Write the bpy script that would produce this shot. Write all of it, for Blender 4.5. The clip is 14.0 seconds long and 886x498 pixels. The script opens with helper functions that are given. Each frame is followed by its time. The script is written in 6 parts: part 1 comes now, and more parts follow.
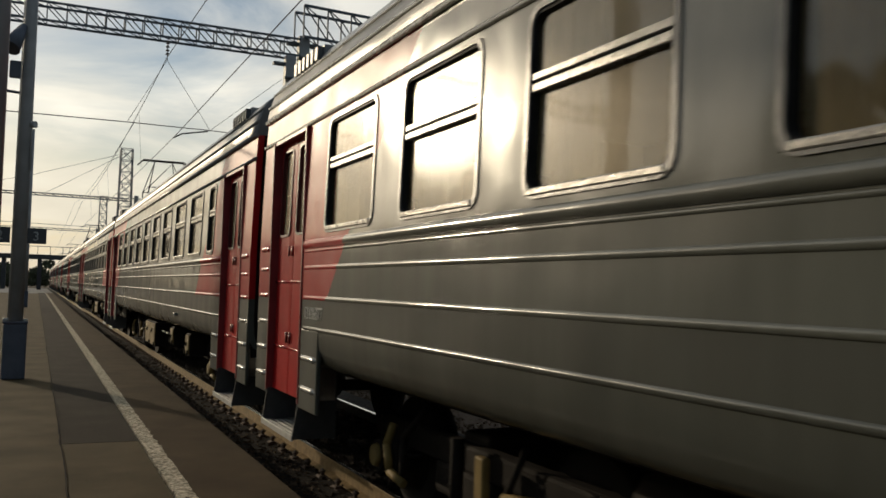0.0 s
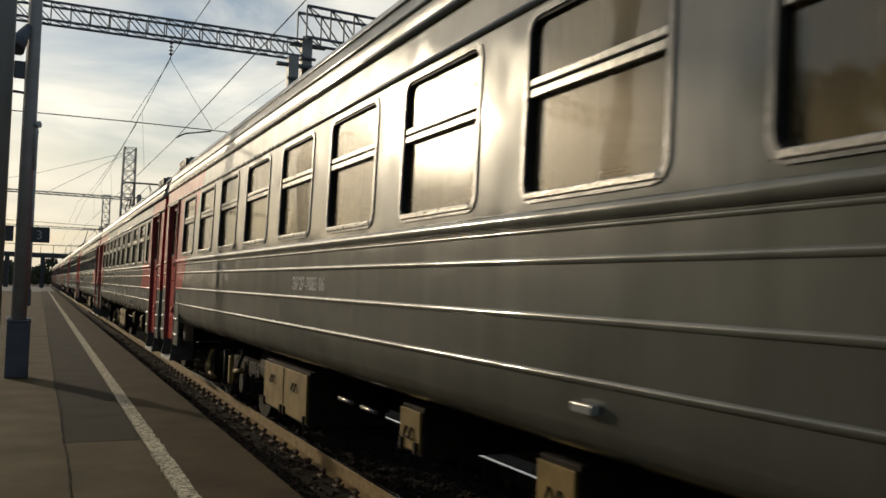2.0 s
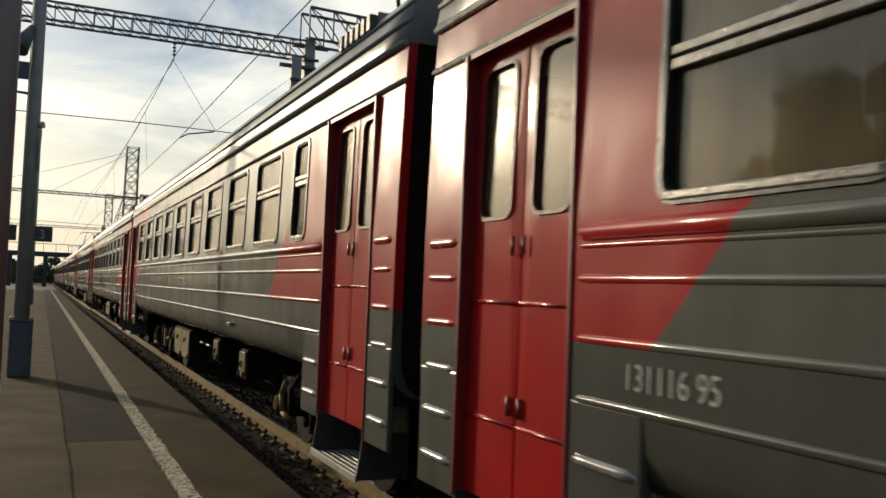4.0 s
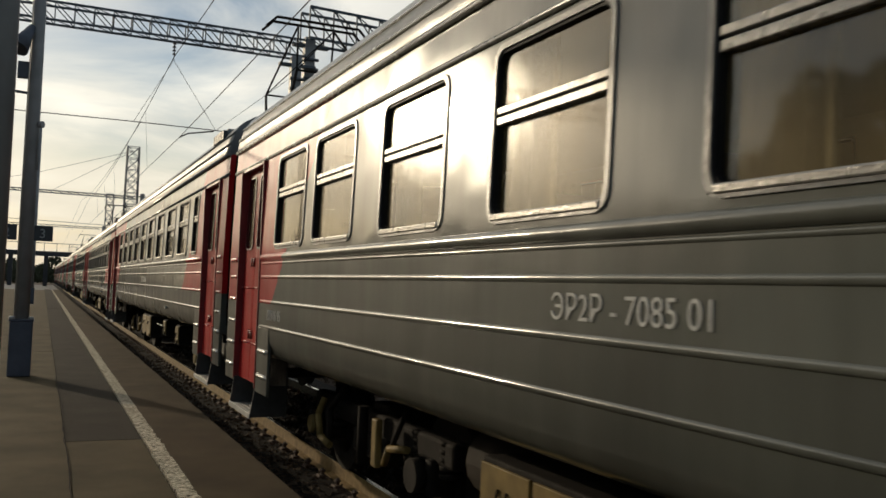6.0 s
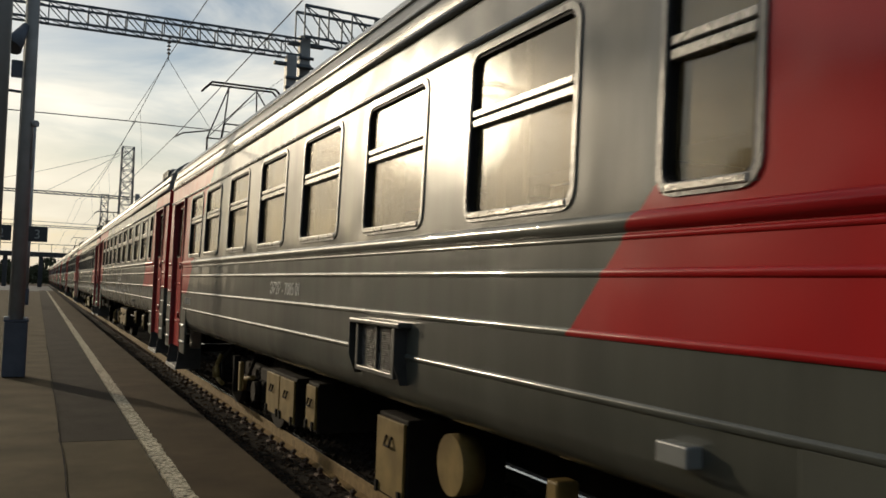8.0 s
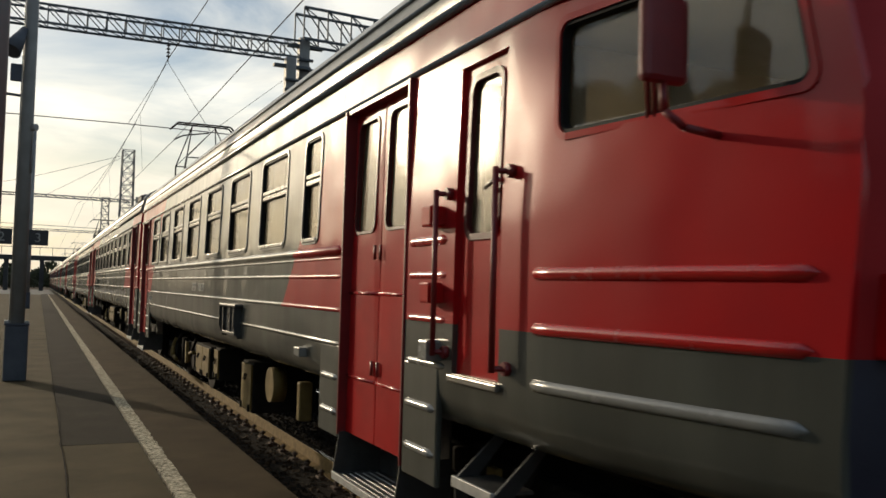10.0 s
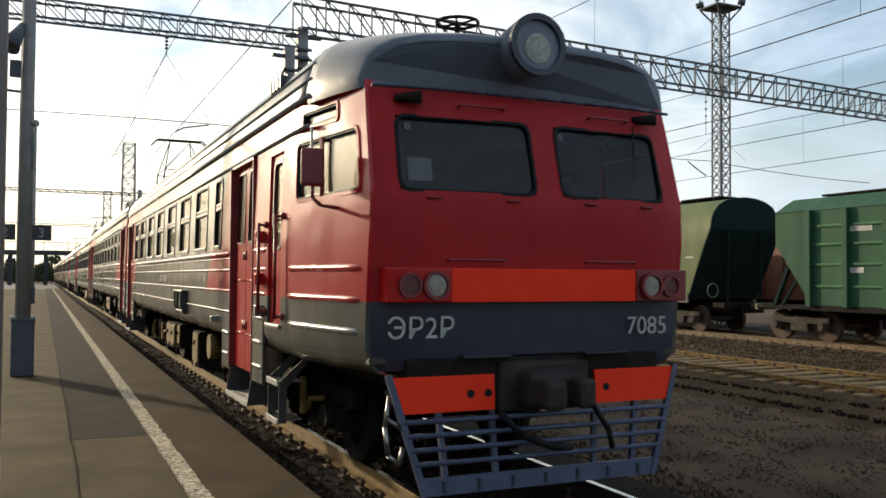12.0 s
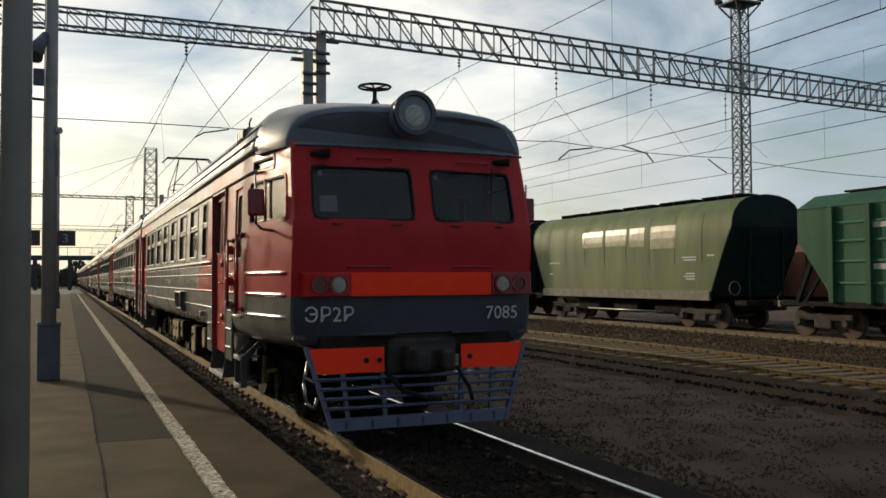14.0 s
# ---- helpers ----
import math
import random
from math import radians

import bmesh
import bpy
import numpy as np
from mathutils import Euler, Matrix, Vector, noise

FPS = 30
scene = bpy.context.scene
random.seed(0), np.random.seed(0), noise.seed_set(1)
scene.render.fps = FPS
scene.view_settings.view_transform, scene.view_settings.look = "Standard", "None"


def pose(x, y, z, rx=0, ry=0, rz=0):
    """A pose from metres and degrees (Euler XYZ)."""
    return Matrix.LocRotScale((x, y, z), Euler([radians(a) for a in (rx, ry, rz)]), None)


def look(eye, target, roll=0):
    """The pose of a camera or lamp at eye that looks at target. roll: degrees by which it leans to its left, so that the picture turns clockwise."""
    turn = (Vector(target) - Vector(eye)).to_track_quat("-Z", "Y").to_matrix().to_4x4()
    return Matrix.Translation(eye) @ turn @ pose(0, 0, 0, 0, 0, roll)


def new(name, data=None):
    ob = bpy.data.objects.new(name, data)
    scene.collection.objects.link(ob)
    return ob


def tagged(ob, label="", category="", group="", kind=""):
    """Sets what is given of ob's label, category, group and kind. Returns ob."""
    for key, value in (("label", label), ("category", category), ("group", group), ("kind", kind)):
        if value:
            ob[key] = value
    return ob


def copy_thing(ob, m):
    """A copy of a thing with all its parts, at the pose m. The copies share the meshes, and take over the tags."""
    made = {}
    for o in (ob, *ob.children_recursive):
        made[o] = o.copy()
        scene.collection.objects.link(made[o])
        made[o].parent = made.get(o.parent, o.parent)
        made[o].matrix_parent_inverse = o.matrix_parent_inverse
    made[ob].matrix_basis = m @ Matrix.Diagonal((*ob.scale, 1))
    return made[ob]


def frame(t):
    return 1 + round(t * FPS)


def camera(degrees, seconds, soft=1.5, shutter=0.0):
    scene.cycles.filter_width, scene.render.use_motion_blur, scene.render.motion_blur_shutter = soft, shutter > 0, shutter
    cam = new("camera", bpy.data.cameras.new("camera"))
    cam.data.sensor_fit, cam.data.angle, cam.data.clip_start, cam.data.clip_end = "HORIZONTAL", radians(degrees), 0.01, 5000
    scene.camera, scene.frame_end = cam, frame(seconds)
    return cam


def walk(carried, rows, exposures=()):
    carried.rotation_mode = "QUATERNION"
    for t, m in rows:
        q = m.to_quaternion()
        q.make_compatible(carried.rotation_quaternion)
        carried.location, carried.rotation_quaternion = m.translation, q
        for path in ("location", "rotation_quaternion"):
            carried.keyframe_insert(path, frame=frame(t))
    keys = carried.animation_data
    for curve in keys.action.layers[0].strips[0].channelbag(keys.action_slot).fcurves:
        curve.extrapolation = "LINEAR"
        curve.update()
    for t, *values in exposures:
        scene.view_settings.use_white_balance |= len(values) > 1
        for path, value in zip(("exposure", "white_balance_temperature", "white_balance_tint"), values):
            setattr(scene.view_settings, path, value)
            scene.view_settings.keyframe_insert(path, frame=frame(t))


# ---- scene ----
PATH = [
    (0, 0.001, 0.081, 1.853, 92.74, -1.65, -24.78),
    (0.5, 0.008, 0.10, 1.84, 92.71, -1.60, -24.73),
    (1, -0.005, 0.067, 1.856, 92.72, -1.70, -24.70),
    (1.5, 0.000, 0.026, 1.858, 92.68, -1.68, -24.64),
    (2, -0.010, 0.016, 1.868, 92.71, -1.84, -24.63),
    (2.5, -0.018, 0.012, 1.870, 92.75, -1.98, -24.62),
    (3, -0.017, -0.005, 1.869, 92.74, -1.96, -24.57),
    (3.5, -0.012, -0.015, 1.873, 92.70, -1.94, -24.51),
    (4, -0.015, -0.037, 1.886, 92.75, -2.12, -24.50),
    (6.5, 0.004, -0.050, 1.889, 92.69, -2.11, -24.45),
    (7, -0.004, -0.029, 1.882, 92.71, -2.16, -24.65),
    (9.5, 0.018, 0.020, 1.868, 92.68, -1.52, -24.66),
    (10, 0.018, 0.016, 1.870, 92.75, -1.52, -24.65),
    (10.5, 0.008, 0.014, 1.876, 92.62, -1.57, -24.69),
    (11, 0.006, 0.007, 1.874, 92.21, -1.55, -24.64),
    (11.5, 0.010, -0.001, 1.877, 91.86, -1.06, -24.54),
    (12, 0.008, -0.015, 1.885, 91.87, -0.37, -24.42),
    (12.5, 0.003, -0.048, 1.889, 91.87, 0.19, -23.92),
    (13, 0.005, -0.050, 1.888, 91.89, 0.32, -23.53),
    (13.5, 0.003, -0.062, 1.890, 91.88, 0.29, -23.29),
    (14, -0.002, -0.066, 1.891, 91.91, 0.26, -23.09),
]
EXPOSURE = [(0, -0.14), (1.0, -0.26), (2.5, 0.03), (3.0, -0.05), (4.0, 0.14), (6.5, -0.08), (9.5, 0.06), (10.2, 0.28), (10.8, 0.88), (11.6, 1.03), (12.5, 0.66), (13.2, 0.44), (14, 0.28)]
cam = camera(53.4, 14.0, 1.6, 0.3)
walk(cam, [(t, pose(x, y, z, rx, ry, rz)) for t, x, y, z, rx, ry, rz in PATH], EXPOSURE)

# ---- light: low evening sun ahead and to the side of the track, broken cloud ----
SUN_AZ, SUN_EL = 23.8, 13.2          # degrees to the left of the track, degrees up
SUN_DIR = Vector((-math.sin(radians(SUN_AZ)) * math.cos(radians(SUN_EL)),
                  math.cos(radians(SUN_AZ)) * math.cos(radians(SUN_EL)), math.sin(radians(SUN_EL))))
sun = new("sun", bpy.data.lights.new("sun", "SUN"))
sun.data.energy, sun.data.angle, sun.data.color = 1.7, radians(0.6), (1.0, 0.82, 0.58)
sun.matrix_world = look((0, 0, 30), Vector((0, 0, 30)) - SUN_DIR)


def make_world():
    w = bpy.data.worlds.new("sky")
    scene.world = w
    w.use_nodes = True
    nt = w.node_tree
    nt.nodes.clear()
    N, L = nt.nodes.new, nt.links.new
    out, bg = N("ShaderNodeOutputWorld"), N("ShaderNodeBackground")
    sky = N("ShaderNodeTexSky")
    sky.sky_type, sky.sun_disc = "NISHITA", False
    sky.sun_elevation, sky.sun_rotation = radians(SUN_EL), radians(-SUN_AZ)
    sky.air_density, sky.dust_density = 1.0, 0.7
    tc, sep = N("ShaderNodeTexCoord"), N("ShaderNodeSeparateXYZ")
    L(tc.outputs["Generated"], sep.inputs[0])
    # a cloud sheet: the direction is spread over a flat layer overhead
    up = N("ShaderNodeMath"); up.operation = "MAXIMUM"; up.inputs[1].default_value = 0.0
    L(sep.outputs[2], up.inputs[0])
    add = N("ShaderNodeMath"); add.operation = "ADD"; add.inputs[1].default_value = 0.16
    L(up.outputs[0], add.inputs[0])
    dv = N("ShaderNodeVectorMath"); dv.operation = "DIVIDE"
    L(tc.outputs["Generated"], dv.inputs[0])
    L(add.outputs[0], dv.inputs[1])
    n1 = N("ShaderNodeTexNoise")
    n1.inputs["Scale"].default_value, n1.inputs["Detail"].default_value, n1.inputs["Roughness"].default_value = 1.15, 9, 0.56
    n1.inputs["Distortion"].default_value = 0.5
    L(dv.outputs[0], n1.inputs["Vector"])
    cr = N("ShaderNodeValToRGB")
    cr.color_ramp.elements[0].position, cr.color_ramp.elements[1].position = 0.35, 0.57
    L(n1.outputs["Fac"], cr.inputs[0])
    n2 = N("ShaderNodeTexNoise")
    n2.inputs["Scale"].default_value, n2.inputs["Detail"].default_value = 2.2, 6
    L(dv.outputs[0], n2.inputs["Vector"])
    # how near a cloud is to the sun tells how bright and warm it is
    dot = N("ShaderNodeVectorMath"); dot.operation = "DOT_PRODUCT"
    L(tc.outputs["Generated"], dot.inputs[0])
    dot.inputs[1].default_value = SUN_DIR
    glow = N("ShaderNodeMapRange")
    glow.inputs["From Min"].default_value, glow.inputs["From Max"].default_value = 0.35, 1.0
    glow.inputs["To Min"].default_value, glow.inputs["To Max"].default_value = 0.0, 1.0
    L(dot.outputs["Value"], glow.inputs["Value"])
    cc = N("ShaderNodeMixRGB")
    cc.inputs[1].default_value, cc.inputs[2].default_value = (4.1, 5.0, 6.0, 1), (16.5, 15.2, 12.4, 1)
    L(glow.outputs[0], cc.inputs[0])
    shade = N("ShaderNodeMapRange")
    shade.inputs["From Min"].default_value, shade.inputs["From Max"].default_value = 0.3, 0.7
    shade.inputs["To Min"].default_value, shade.inputs["To Max"].default_value = 0.82, 1.15
    L(n2.outputs["Fac"], shade.inputs["Value"])
    mul = N("ShaderNodeVectorMath"); mul.operation = "SCALE"
    L(cc.outputs[0], mul.inputs[0])
    L(shade.outputs[0], mul.inputs["Scale"])
    fac = N("ShaderNodeMath"); fac.operation = "MULTIPLY"; fac.inputs[1].default_value = 0.82
    L(cr.outputs[0], fac.inputs[0])
    mix = N("ShaderNodeMixRGB")
    L(fac.outputs[0], mix.inputs[0])
    L(sky.outputs[0], mix.inputs[1])
    L(mul.outputs[0], mix.inputs[2])
    # pale haze low over the horizon
    low = N("ShaderNodeMapRange")
    low.inputs["From Min"].default_value, low.inputs["From Max"].default_value = 0.0, 0.22
    low.inputs["To Min"].default_value, low.inputs["To Max"].default_value = 0.85, 0.0
    L(up.outputs[0], low.inputs["Value"])
    hz = N("ShaderNodeMixRGB")
    hz.inputs[1].default_value, hz.inputs[2].default_value = (4.3, 4.8, 5.0, 1), (8.4, 7.3, 5.4, 1)
    L(glow.outputs[0], hz.inputs[0])
    m2 = N("ShaderNodeMixRGB")
    L(low.outputs[0], m2.inputs[0]); L(mix.outputs[0], m2.inputs[1]); L(hz.outputs[0], m2.inputs[2])
    # thin cloud round the veiled sun shines brightest
    au = N("ShaderNodeMapRange"); au.interpolation_type = "SMOOTHERSTEP"
    au.inputs["From Min"].default_value, au.inputs["From Max"].default_value = math.cos(radians(6.5)), math.cos(radians(0.8))
    L(dot.outputs["Value"], au.inputs["Value"])
    pw = N("ShaderNodeMath"); pw.operation = "POWER"; pw.inputs[1].default_value = 2.0
    L(au.outputs[0], pw.inputs[0])
    veil = N("ShaderNodeVectorMath"); veil.operation = "SCALE"
    veil.inputs[0].default_value = (190, 165, 118)
    L(pw.outputs[0], veil.inputs["Scale"])
    m3 = N("ShaderNodeVectorMath"); m3.operation = "ADD"
    L(m2.outputs[0], m3.inputs[0]); L(veil.outputs[0], m3.inputs[1])
    L(m3.outputs[0], bg.inputs[0])
    bg.inputs[1].default_value = 0.09
    L(bg.outputs[0], out.inputs[0])


make_world()


# ---- materials ----
def mat(name, color, rough=0.5, metal=0.0, var=0.25, scale=6.0, bump=0.15, bscale=40.0, color2=None, wave=0.0, wscale=1.2, coat=0.0,
        spec=0.5, streak=False, grit=0.0, coat_rough=0.10):
    m = bpy.data.materials.new(name)
    m.use_nodes = True
    nt = m.node_tree
    b = nt.nodes["Principled BSDF"]
    N, L = nt.nodes.new, nt.links.new
    tc = N("ShaderNodeTexCoord")
    src = tc.outputs["Object"]
    if streak:
        mp = N("ShaderNodeMapping")
        mp.inputs["Scale"].default_value = (1.0, 1.0, 0.16)
        L(src, mp.inputs[0])
        src = mp.outputs[0]
    n1, n2 = N("ShaderNodeTexNoise"), N("ShaderNodeTexNoise")
    n1.inputs["Scale"].default_value, n1.inputs["Detail"].default_value = scale, 6
    n2.inputs["Scale"].default_value, n2.inputs["Detail"].default_value = bscale, 5
    L(src, n1.inputs["Vector"])
    L(tc.outputs["Object"], n2.inputs["Vector"])
    ramp = N("ShaderNodeMapRange")
    ramp.inputs["From Min"].default_value, ramp.inputs["From Max"].default_value = 0.32, 0.68
    L(n1.outputs["Fac"], ramp.inputs["Value"])
    mx = N("ShaderNodeMixRGB")
    c2 = color2 or tuple(c * (1 - var) for c in color)
    mx.inputs[1].default_value, mx.inputs[2].default_value = (*color, 1), (*c2, 1)
    L(ramp.outputs[0], mx.inputs[0])
    col = mx.outputs[0]
    if grit:
        g = N("ShaderNodeMixRGB"); g.blend_type = "MULTIPLY"; g.inputs[0].default_value = grit
        L(col, g.inputs[1]); L(n2.outputs["Color"], g.inputs[2])
        col = g.outputs[0]
    L(col, b.inputs["Base Color"])
    rr = N("ShaderNodeMapRange")
    rr.inputs["To Min"].default_value, rr.inputs["To Max"].default_value = max(rough - 0.1, 0.03), min(rough + 0.12, 1)
    L(n1.outputs["Fac"], rr.inputs["Value"])
    L(rr.outputs[0], b.inputs["Roughness"])
    b.inputs["Metallic"].default_value = metal
    b.inputs["Specular IOR Level"].default_value = spec
    b.inputs["Coat Weight"].default_value = coat
    b.inputs["Coat Roughness"].default_value, b.inputs["Coat IOR"].default_value = coat_rough, 1.6
    bp = N("ShaderNodeBump")
    bp.inputs["Strength"].default_value, bp.inputs["Distance"].default_value = bump, 0.01
    L(n2.outputs["Fac"], bp.inputs["Height"])
    if wave:
        n3 = N("ShaderNodeTexNoise")
        n3.inputs["Scale"].default_value, n3.inputs["Detail"].default_value = wscale, 1
        L(tc.outputs["Object"], n3.inputs["Vector"])
        b2 = N("ShaderNodeBump")
        b2.inputs["Strength"].default_value, b2.inputs["Distance"].default_value = 1.0, wave
        L(n3.outputs["Fac"], b2.inputs["Height"])
        L(bp.outputs[0], b2.inputs["Normal"])
        L(b2.outputs[0], b.inputs["Normal"])
        L(b2.outputs[0], b.inputs["Coat Normal"])
    else:
        L(bp.outputs[0], b.inputs["Normal"])
    return m


RED, GREY, ORANGE = (0.45, 0.009, 0.010), (0.132, 0.137, 0.115), (0.9, 0.035, 0.006)


def livery(name, near, far):
    """Car paint: grey with red ends, whose edges slant. near, far: where the slanted edges cross z = 2.12."""
    m = mat(name, GREY, rough=0.36, var=0.35, scale=3.0, bump=0.05, bscale=70, wave=0.016, wscale=1.9, coat=0.7, spec=0.1, streak=True, coat_rough=0.06)
    nt = m.node_tree
    N, L = nt.nodes.new, nt.links.new
    b = nt.nodes["Principled BSDF"]
    grey = b.inputs["Base Color"].links[0].from_socket
    sep, tc = N("ShaderNodeSeparateXYZ"), N("ShaderNodeTexCoord")
    L(tc.outputs["Object"], sep.inputs[0])

    def op(kind, a, c):
        q = N("ShaderNodeMath"); q.operation = kind
        for i, v in enumerate((a, c)):
            if isinstance(v, (int, float)):
                q.inputs[i].default_value = v
            else:
                L(v, q.inputs[i])
        return q.outputs[0]
    slant = op("ADD", sep.outputs[1], op("MULTIPLY", op("SUBTRACT", sep.outputs[2], 2.12), 0.97))
    ends = op("MAXIMUM", op("LESS_THAN", slant, near), op("GREATER_THAN", slant, far))
    high = op("MULTIPLY", op("GREATER_THAN", sep.outputs[2], 1.69), op("LESS_THAN", sep.outputs[2], 3.5))
    mask = op("MULTIPLY", ends, high)
    dn = N("ShaderNodeTexNoise"); dn.inputs["Scale"].default_value = 2.5
    L(tc.outputs["Object"], dn.inputs["Vector"])
    rd = N("ShaderNodeMixRGB")
    rd.inputs[1].default_value, rd.inputs[2].default_value = (*RED, 1), (0.34, 0.014, 0.018, 1)
    L(dn.outputs["Fac"], rd.inputs[0])
    mx = N("ShaderNodeMixRGB")
    L(mask, mx.inputs[0]); L(grey, mx.inputs[1]); L(rd.outputs[0], mx.inputs[2])
    # the lower band, under the third rib, is a darker grey
    low = op("LESS_THAN", sep.outputs[2], 1.69)
    dk = N("ShaderNodeMixRGB"); dk.blend_type = "MULTIPLY"
    dk.inputs[2].default_value = (0.54, 0.55, 0.55, 1)
    L(op("MULTIPLY", low, 0.8), dk.inputs[0]); L(mx.outputs[0], dk.inputs[1])
    L(dk.outputs[0], b.inputs["Base Color"])
    L(op("SUBTRACT", 0.68, op("MULTIPLY", mask, 0.34)), b.inputs["Coat Weight"])
    return m


M_CARA = livery("paint_end_car", 6.0, 16.77)
M_CARB = livery("paint_middle_car", 3.13, 16.74)
M_RED = mat("red_paint", RED, rough=0.38, var=0.25, scale=2.5, bump=0.06, bscale=70, wave=0.014, wscale=1.9, coat=0.34, spec=0.06, coat_rough=0.06)
M_DKRED = mat("dull_red_paint", (0.2, 0.012, 0.014), rough=0.4, var=0.3, scale=4)
M_GASKET = mat("dark_red_seal", (0.09, 0.008, 0.008), rough=0.4, var=0.3, scale=14, bump=0.2, spec=0.25)
M_REDFRONT = mat("matt_red_paint", (0.37, 0.014, 0.016), rough=0.55, var=0.2, scale=2.5, bump=0.12, bscale=60, spec=0.2)
M_ORANGE = mat("signal_orange_paint", ORANGE, rough=0.6, var=0.06, scale=5, bump=0.08, spec=0.2)
M_NAVY = mat("navy_paint", (0.028, 0.03, 0.05), rough=0.42, var=0.3, scale=4, bump=0.12, wave=0.008)
M_ROOF = mat("roof_paint", (0.125, 0.15, 0.185), rough=0.38, var=0.3, scale=2, bump=0.2, wave=0.01)
M_ROOFS = mat("grey_roof_paint", (0.17, 0.175, 0.17), rough=0.33, var=0.3, scale=2.5, bump=0.2, wave=0.012, wscale=2.2)
M_RIB = mat("rib_paint", (0.24, 0.245, 0.23), rough=0.24, var=0.2, scale=5, bump=0.1, coat=0.4)
M_RIBRED = mat("red_rib_paint", RED, rough=0.24, var=0.15, scale=5, bump=0.1, coat=0.4)
M_FRAME = mat("window_frame", (0.16, 0.16, 0.15), rough=0.3, var=0.4, scale=12, bump=0.25, bscale=50)
M_TRANSOM = mat("bare_window_bar", (0.32, 0.31, 0.29), rough=0.28, metal=0.5, var=0.4, scale=14, bump=0.3, bscale=60)
M_HOOD = mat("grimy_hood_paint", (0.045, 0.045, 0.042), rough=0.4, var=0.4, scale=9, bump=0.25)
M_RUBBER = mat("rubber", (0.012, 0.012, 0.012), rough=0.6, spec=0.15)
M_UNDER = mat("underframe_grime", (0.020, 0.016, 0.012), rough=0.8, spec=0.12, var=0.4, scale=5, bump=0.4)
M_BOX = mat("ochre_equipment_box", (0.24, 0.165, 0.055), rough=0.6, spec=0.15, var=0.35, scale=5, bump=0.2)
M_STEEL = mat("worn_steel", (0.32, 0.31, 0.29), rough=0.35, metal=0.9, var=0.4, scale=8)
M_RAILTOP = mat("rail_head_steel", (0.55, 0.53, 0.5), rough=0.22, metal=1.0, var=0.2, scale=5)
M_RAIL = mat("rusty_rail", (0.20, 0.13, 0.06), rough=0.7, var=0.4, scale=9, bump=0.3)
M_RUST = mat("rusty_iron", (0.09, 0.05, 0.03), rough=0.8, var=0.5, scale=7, bump=0.4)
M_CREAM = mat("interior_lining", (0.36, 0.30, 0.17), rough=0.6, var=0.15, scale=2)
M_CABLINING = mat("shaded_cab_lining", (0.11, 0.095, 0.06), rough=0.7, var=0.2, scale=2)
M_CURTAIN = mat("curtain_cloth", (0.30, 0.25, 0.13), rough=0.9, var=0.25, scale=5, bump=0.5, bscale=18)
M_SEAT = mat("seat_vinyl", (0.05, 0.038, 0.028), rough=0.6)
M_CONC = mat("weathered_concrete", (0.26, 0.245, 0.22), rough=0.9, var=0.3, scale=3, bump=0.4, bscale=60, grit=0.35)
M_SLAB = mat("platform_concrete", (0.128, 0.094, 0.045), rough=0.9, spec=0.12, var=0.35, scale=1.6, bump=0.5, bscale=70, grit=0.45)
M_ASPH = mat("patched_asphalt", (0.040, 0.030, 0.018), rough=0.9, spec=0.12, var=0.3, scale=1.4, bump=0.6, bscale=90, grit=0.5)
M_ASPH2 = mat("platform_edge_asphalt", (0.098, 0.064, 0.029), rough=0.9, spec=0.12, var=0.3, scale=1.8, bump=0.6, bscale=90, grit=0.45)
M_WHITE = mat("worn_white_line", (0.80, 0.70, 0.50), rough=0.9, scale=30, color2=(0.055, 0.042, 0.025), bump=0.8, bscale=60, spec=0.1)
M_GRAVEL = mat("dark_gravel", (0.145, 0.093, 0.056), rough=0.95, var=0.6, scale=0.8, bump=1.0, bscale=28, grit=0.6, spec=0.15)
M_STONE = mat("ballast_stone", (0.12, 0.082, 0.052), rough=0.95, var=0.6, scale=9, bump=0.5, bscale=60, spec=0.1)
M_COUPLER = mat("grimy_coupler_iron", (0.03, 0.021, 0.016), rough=0.8, var=0.5, scale=7, bump=0.4)
M_BROWNBED = mat("rust_brown_ballast", (0.11, 0.075, 0.042), rough=0.95, spec=0.08, var=0.45, scale=1.5, bump=1.0, bscale=30, grit=0.5)
M_BROWNSTONE = mat("rust_brown_stone", (0.13, 0.088, 0.048), rough=0.95, var=0.5, scale=9, bump=0.5, spec=0.08)
M_SLEEPER = mat("sleeper_concrete", (0.13, 0.105, 0.075), rough=0.9, var=0.4, scale=5, bump=0.4)
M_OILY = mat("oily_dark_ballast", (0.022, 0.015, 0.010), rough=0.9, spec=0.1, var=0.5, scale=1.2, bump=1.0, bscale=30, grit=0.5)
# oily stone between the rails; also paints the ditch shadow by the goods track
M_OILSHADESTONE = mat("oily_and_ditch_shade_stone", (0.030, 0.021, 0.014), rough=0.9, spec=0.12, var=0.5, scale=9, bump=0.5, bscale=60)
# darkened rail colour: the train's shadow on the far rail is painted in
M_SHADERAIL = mat("train_shaded_rail", (0.035, 0.026, 0.017), rough=0.75, var=0.4, scale=9, bump=0.3)
M_OCHRERAIL = mat("ochre_dusted_rail", (0.25, 0.16, 0.055), rough=0.7, spec=0.2, var=0.4, scale=9, bump=0.3)
M_PALESLEEPER = mat("dusty_sleeper_concrete", (0.25, 0.17, 0.088), rough=0.9, spec=0.1, var=0.4, scale=5, bump=0.4)
M_NOTICE = mat("faded_paper", (0.10, 0.105, 0.11), rough=0.7, var=0.2, scale=8)
M_POLE = mat("grey_pole_paint", (0.27, 0.265, 0.25), rough=0.55, var=0.25, scale=3, bump=0.25)
